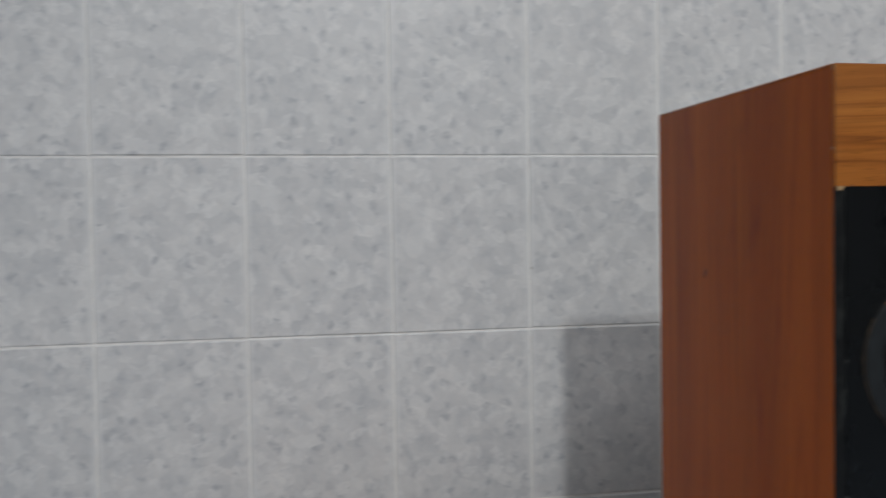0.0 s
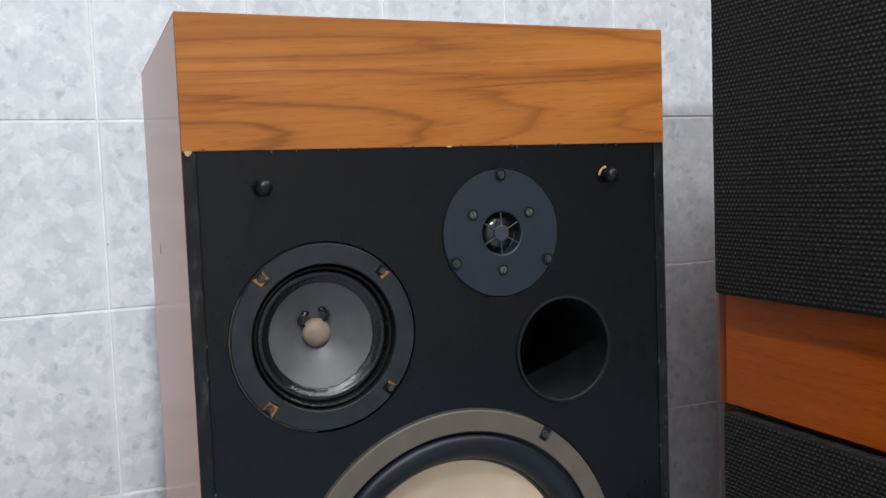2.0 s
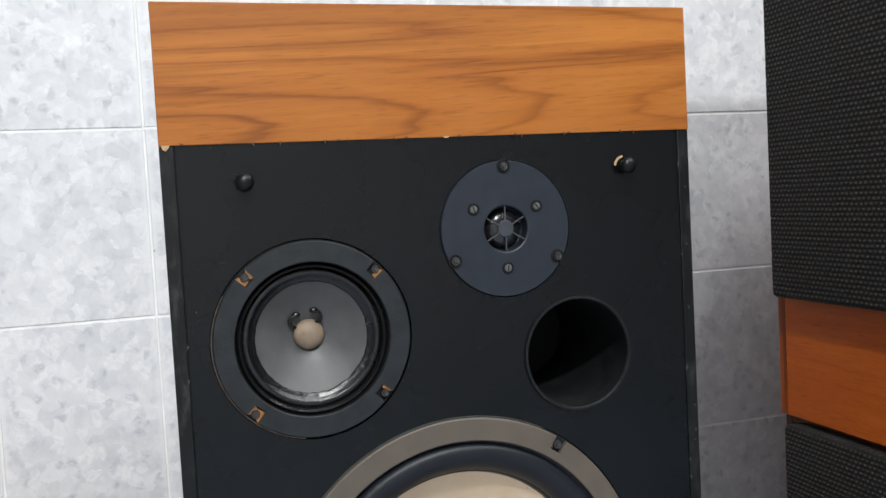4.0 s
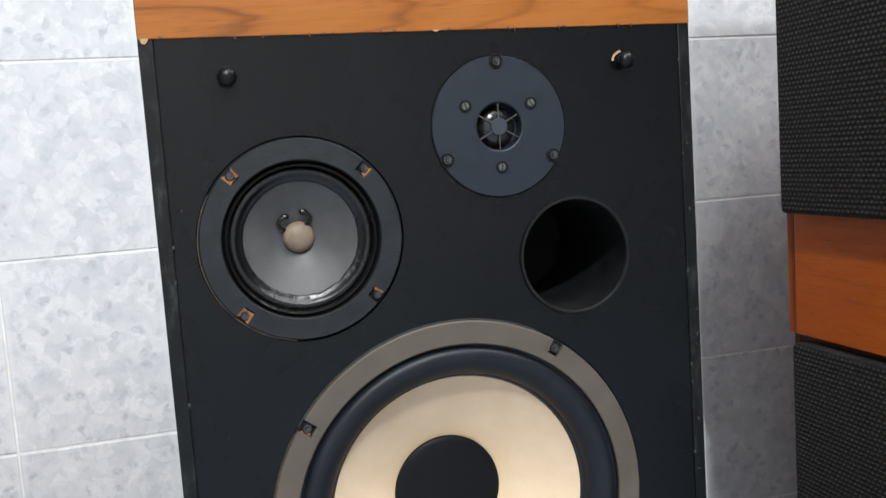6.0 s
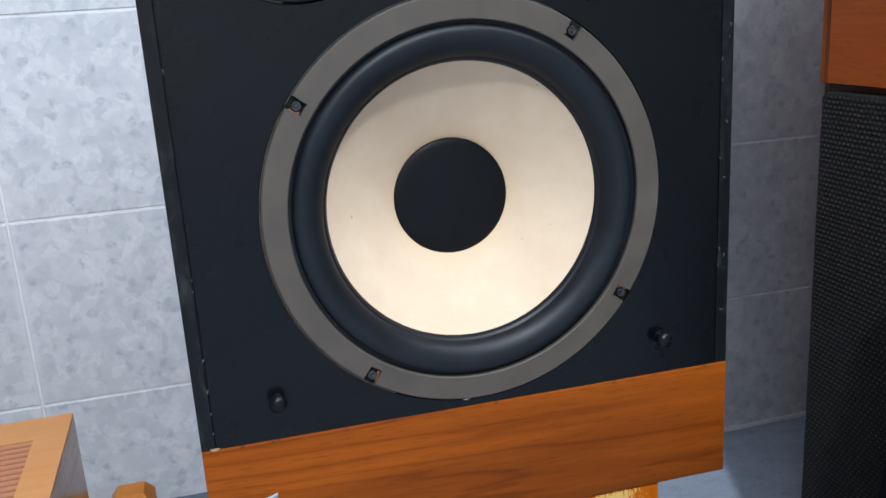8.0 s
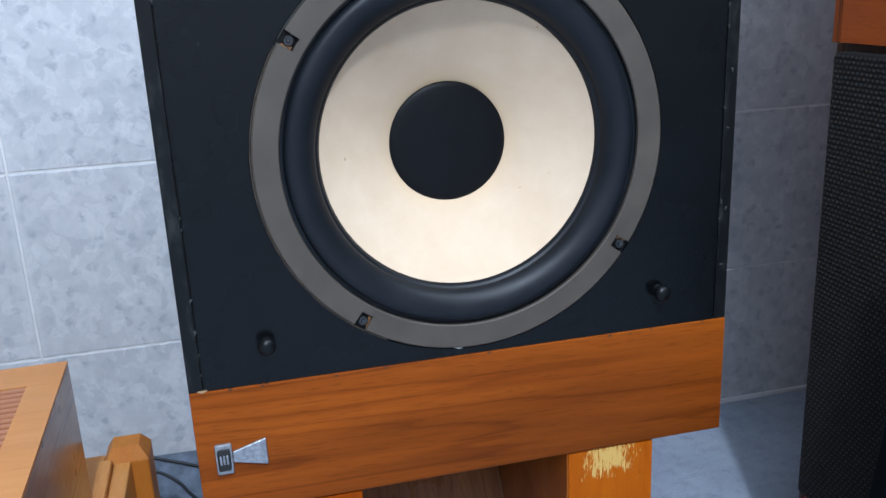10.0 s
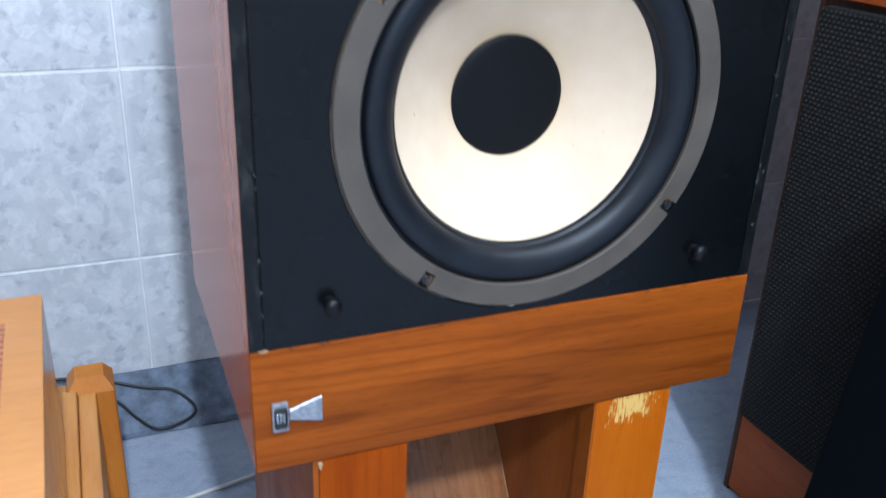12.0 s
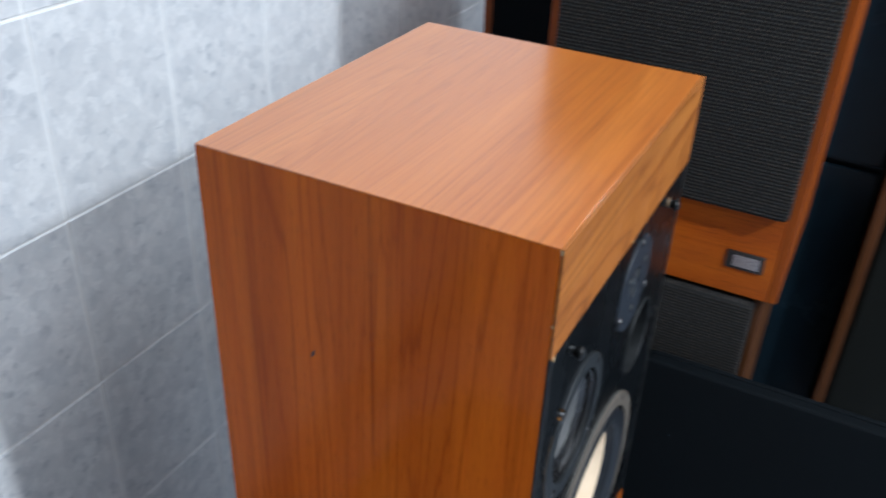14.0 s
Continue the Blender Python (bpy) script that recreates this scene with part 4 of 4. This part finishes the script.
def leaning_grille():
    """The open loudspeaker's own grille, leaning on the stack."""
    g = thing("leaning_grille", (0.505, 0.046, 0.004), "smooth black cloth grille with rounded corners leaning on the stack", "speaker grille", -90)
    lean = -math.degrees(math.atan2(0.062, 0.50))
    part("cloth_panel", rounded_slab(0.42, 0.508, 0.020, 0.018, 0.006), cloth_black, g, "taut black cloth", turn=(lean, 0, 0))
    part("frame_edge", rounded_slab(0.414, 0.502, 0.008, 0.016, 0.002), cloth_black, g, "black frame edge", (0.003, 0.0205, 0.006), (lean, 0, 0))


leaning_grille()


def black_cabinet():
    c = thing("black_cabinet", (0.97, 0.16, 0.0), "tall glossy black cabinet beside the stacked loudspeakers", "cabinet", -90)
    gl = cabinet_black
    part("body", box(0, 0, 0, 0.3545, 0.3, 1.3, 0.003), gl, c)
    part("upper_door", box(0.004, -0.014, 0.70, 0.350, -0.001, 1.296, 0.004), gl, c)
    part("lower_door", box(0.004, -0.014, 0.05, 0.350, -0.001, 0.69, 0.004), gl, c)


black_cabinet()

# ---- amplifier and rack ----


def amplifier():
    x0, x1, y0, y1, h = -0.42, 0.0, 0.0, 0.349, 0.1445
    amp = thing("amplifier", (-0.122, -0.032, 0.2205), "wood-cased amplifier with slatted top vent, on a wooden rack", "amplifier", 1.0)
    t = 0.014
    part("side_panel", box(x1 - t, y0, 0, x1, y1, h - 0.0031, 0.0004), maple_side, amp, "brown wood side, about half as bright as the top")
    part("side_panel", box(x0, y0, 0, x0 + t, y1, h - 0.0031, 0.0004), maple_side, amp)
    va, vb, vx0, vx1 = 0.164, 0.302, x0 + 0.028, x1 - 0.028
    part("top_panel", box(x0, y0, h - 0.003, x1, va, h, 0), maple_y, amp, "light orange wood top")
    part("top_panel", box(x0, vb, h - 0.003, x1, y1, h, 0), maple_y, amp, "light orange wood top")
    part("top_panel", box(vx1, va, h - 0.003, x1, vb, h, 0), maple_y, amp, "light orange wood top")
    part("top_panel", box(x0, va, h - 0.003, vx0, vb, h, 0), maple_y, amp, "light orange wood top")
    part("front_rail", box(x0 + t, y0 + 0.0005, h - t, x1 - t, y0 + 0.012, h - 0.0031, 0), maple_side, amp)
    part("vent_backing", box(vx0, va, h - 0.012, vx1, vb, h - 0.009, 0), ink, amp)
    n = 14
    step = (vb - va) / n
    me = finish("vent_slat", box(vx0, 0, h - 0.009, vx1, step * 0.72, h - 0.0006, 0.0006, 1), slat_wood)
    for k in range(n):
        ob = new("vent_slat", me)
        ob.parent = amp
        ob.matrix_local = pose(0, va + step * (k + 0.16), 0)
    part("bottom_panel", box(x0 + t, 0.01, 0.002, x1 - t, y1, 0.014, 0), maple_y, amp)
    part("back_panel", box(x0 + t, y1 - 0.01, 0.014, x1 - t, y1 - 0.002, h - t, 0), ink, amp)
    part("front_plate", box(x0 + t, 0.006, 0.014, x1 - t, 0.010, h - t, 0.0008), ink, amp, "black glass front")
    part("front_trim", box(x0 + t, 0.001, h - t - 0.007, x1 - t, 0.006, h - t - 0.0006, 0.001), bright, amp, "bright metal trim")
    part("front_trim", box(x1 - t - 0.007, 0.001, 0.014, x1 - t - 0.0006, 0.006, h - t - 0.007, 0.001), bright, amp, "bright metal trim")


amplifier()


def chamfered_post(w, d, h, c):
    bm = box(0, 0, 0, w, d, h - 0.014, 0.0015, 1)
    base = [(0, 0), (w, 0), (w, d), (0, d)]
    low = [bm.verts.new((x, y, h - 0.0142)) for x, y in base]
    top = [bm.verts.new((x + (c if x == 0 else -c), y + (c if y == 0 else -c), h)) for x, y in base]
    for k in range(4):
        bm.faces.new((low[k], low[(k + 1) % 4], top[(k + 1) % 4], top[k]))
    bm.faces.new(top)
    return bm


def rack():
    r = thing("wooden_rack", (-0.60, -0.10, 0.0), "light wooden equipment rack with chamfered posts, holding an amplifier", "rack")
    for x, y in ((0.474, 0.490), (0.0, 0.490), (0.474, 0.0), (0.0, 0.0)):
        if y:
            part("post", chamfered_post(0.046, 0.044, 0.226, 0.009), beech_z, r, "orange wooden post with chamfered top", (x, y, 0))
        else:
            part("post", chamfered_post(0.040, 0.040, 0.190, 0.006), beech_z, r, "orange wooden post", (x, y, 0))
    part("shelf", box(0.02, 0.03, 0.198, 0.484, 0.488, 0.2195, 0.002), beech, r, "light wooden shelf")
    for x in (0.485, 0.006):
        part("rail", box(x - 0.0008, 0.005, 0.125, x + 0.017, 0.4895, 0.213, 0.002), beech, r, "light wooden side rail")
    part("back_rail", box(0.047, 0.497, 0.150, 0.4735, 0.515, 0.212, 0.002), beech, r)


rack()

# ---- cables ----


def cable(points, radius, material, label, name="cable"):
    ob = new(name, finish(name, tube(points, radius), material, 60))
    tagged(ob, label, "cable")


cable([(-0.22, 0.664, 0.080), (-0.13, 0.663, 0.072), (-0.085, 0.658, 0.060), (-0.045, 0.650, 0.048), (-0.008, 0.643, 0.041), (0.016, 0.620, 0.025), (0.008, 0.602, 0.019), (-0.034, 0.594, 0.015), (-0.060, 0.618, 0.023), (-0.080, 0.640, 0.037), (-0.110, 0.652, 0.052), (-0.160, 0.656, 0.058), (-0.24, 0.658, 0.062)], 0.0021, black_wire, "thin black cable looping over the carpet at the wall")
cable([(-0.20, 0.52, 0.006), (-0.13, 0.53, 0.006), (-0.098, 0.545, 0.012), (-0.088, 0.530, 0.006), (-0.092, 0.505, 0.004), (-0.14, 0.47, 0.004), (-0.22, 0.45, 0.004)], 0.0030, black_wire, "short black cable bend on the carpet by the rack")
cable([(-0.22, 0.415, 0.005), (-0.14, 0.432, 0.005), (-0.08, 0.444, 0.005), (-0.02, 0.450, 0.005), (0.033, 0.461, 0.005), (0.10, 0.475, 0.005), (0.20, 0.50, 0.005)], 0.0023, white_wire, "off-white cable lying across the carpet")

# ---- wall tiles, last ----


def tile_mesh():
    a, b = 0.0990, 0.1240
    bm = bmesh.new()
    c = 0.0016
    rings = []
    for inset, y in ((0, 0.0), (0, -0.0042), (c, -0.0056)):
        rings.append([bm.verts.new((sx * (a - inset), y, sz * (b - inset))) for sx, sz in ((-1, -1), (1, -1), (1, 1), (-1, 1))])
    for p, q in zip(rings, rings[1:]):
        for k in range(4):
            bm.faces.new((p[k], p[(k + 1) % 4], q[(k + 1) % 4], q[k]))
    bm.faces.new(rings[-1])
    bmesh.ops.recalc_face_normals(bm, faces=bm.faces[:])
    return bm


tile = finish("wall_tile", tile_mesh(), tile_mat, 0)
rnd = random.Random(5)
for i in range(-11, 13):
    for j in range(0, 10):
        if TZ + 0.25 * j + 0.25 > 1.26:
            continue
        ob = new("wall_tile", tile)
        ob.parent = wall_north
        ob.matrix_world = pose(TX + 0.2 * i + 0.1 + rnd.uniform(-0.0003, 0.0003), Y1 - 0.0035 + rnd.uniform(-0.0004, 0.0002), TZ + 0.25 * j + 0.125 + rnd.uniform(-0.0003, 0.0003), rnd.uniform(-0.12, 0.12), rnd.uniform(-0.08, 0.08), rnd.uniform(-0.15, 0.15))
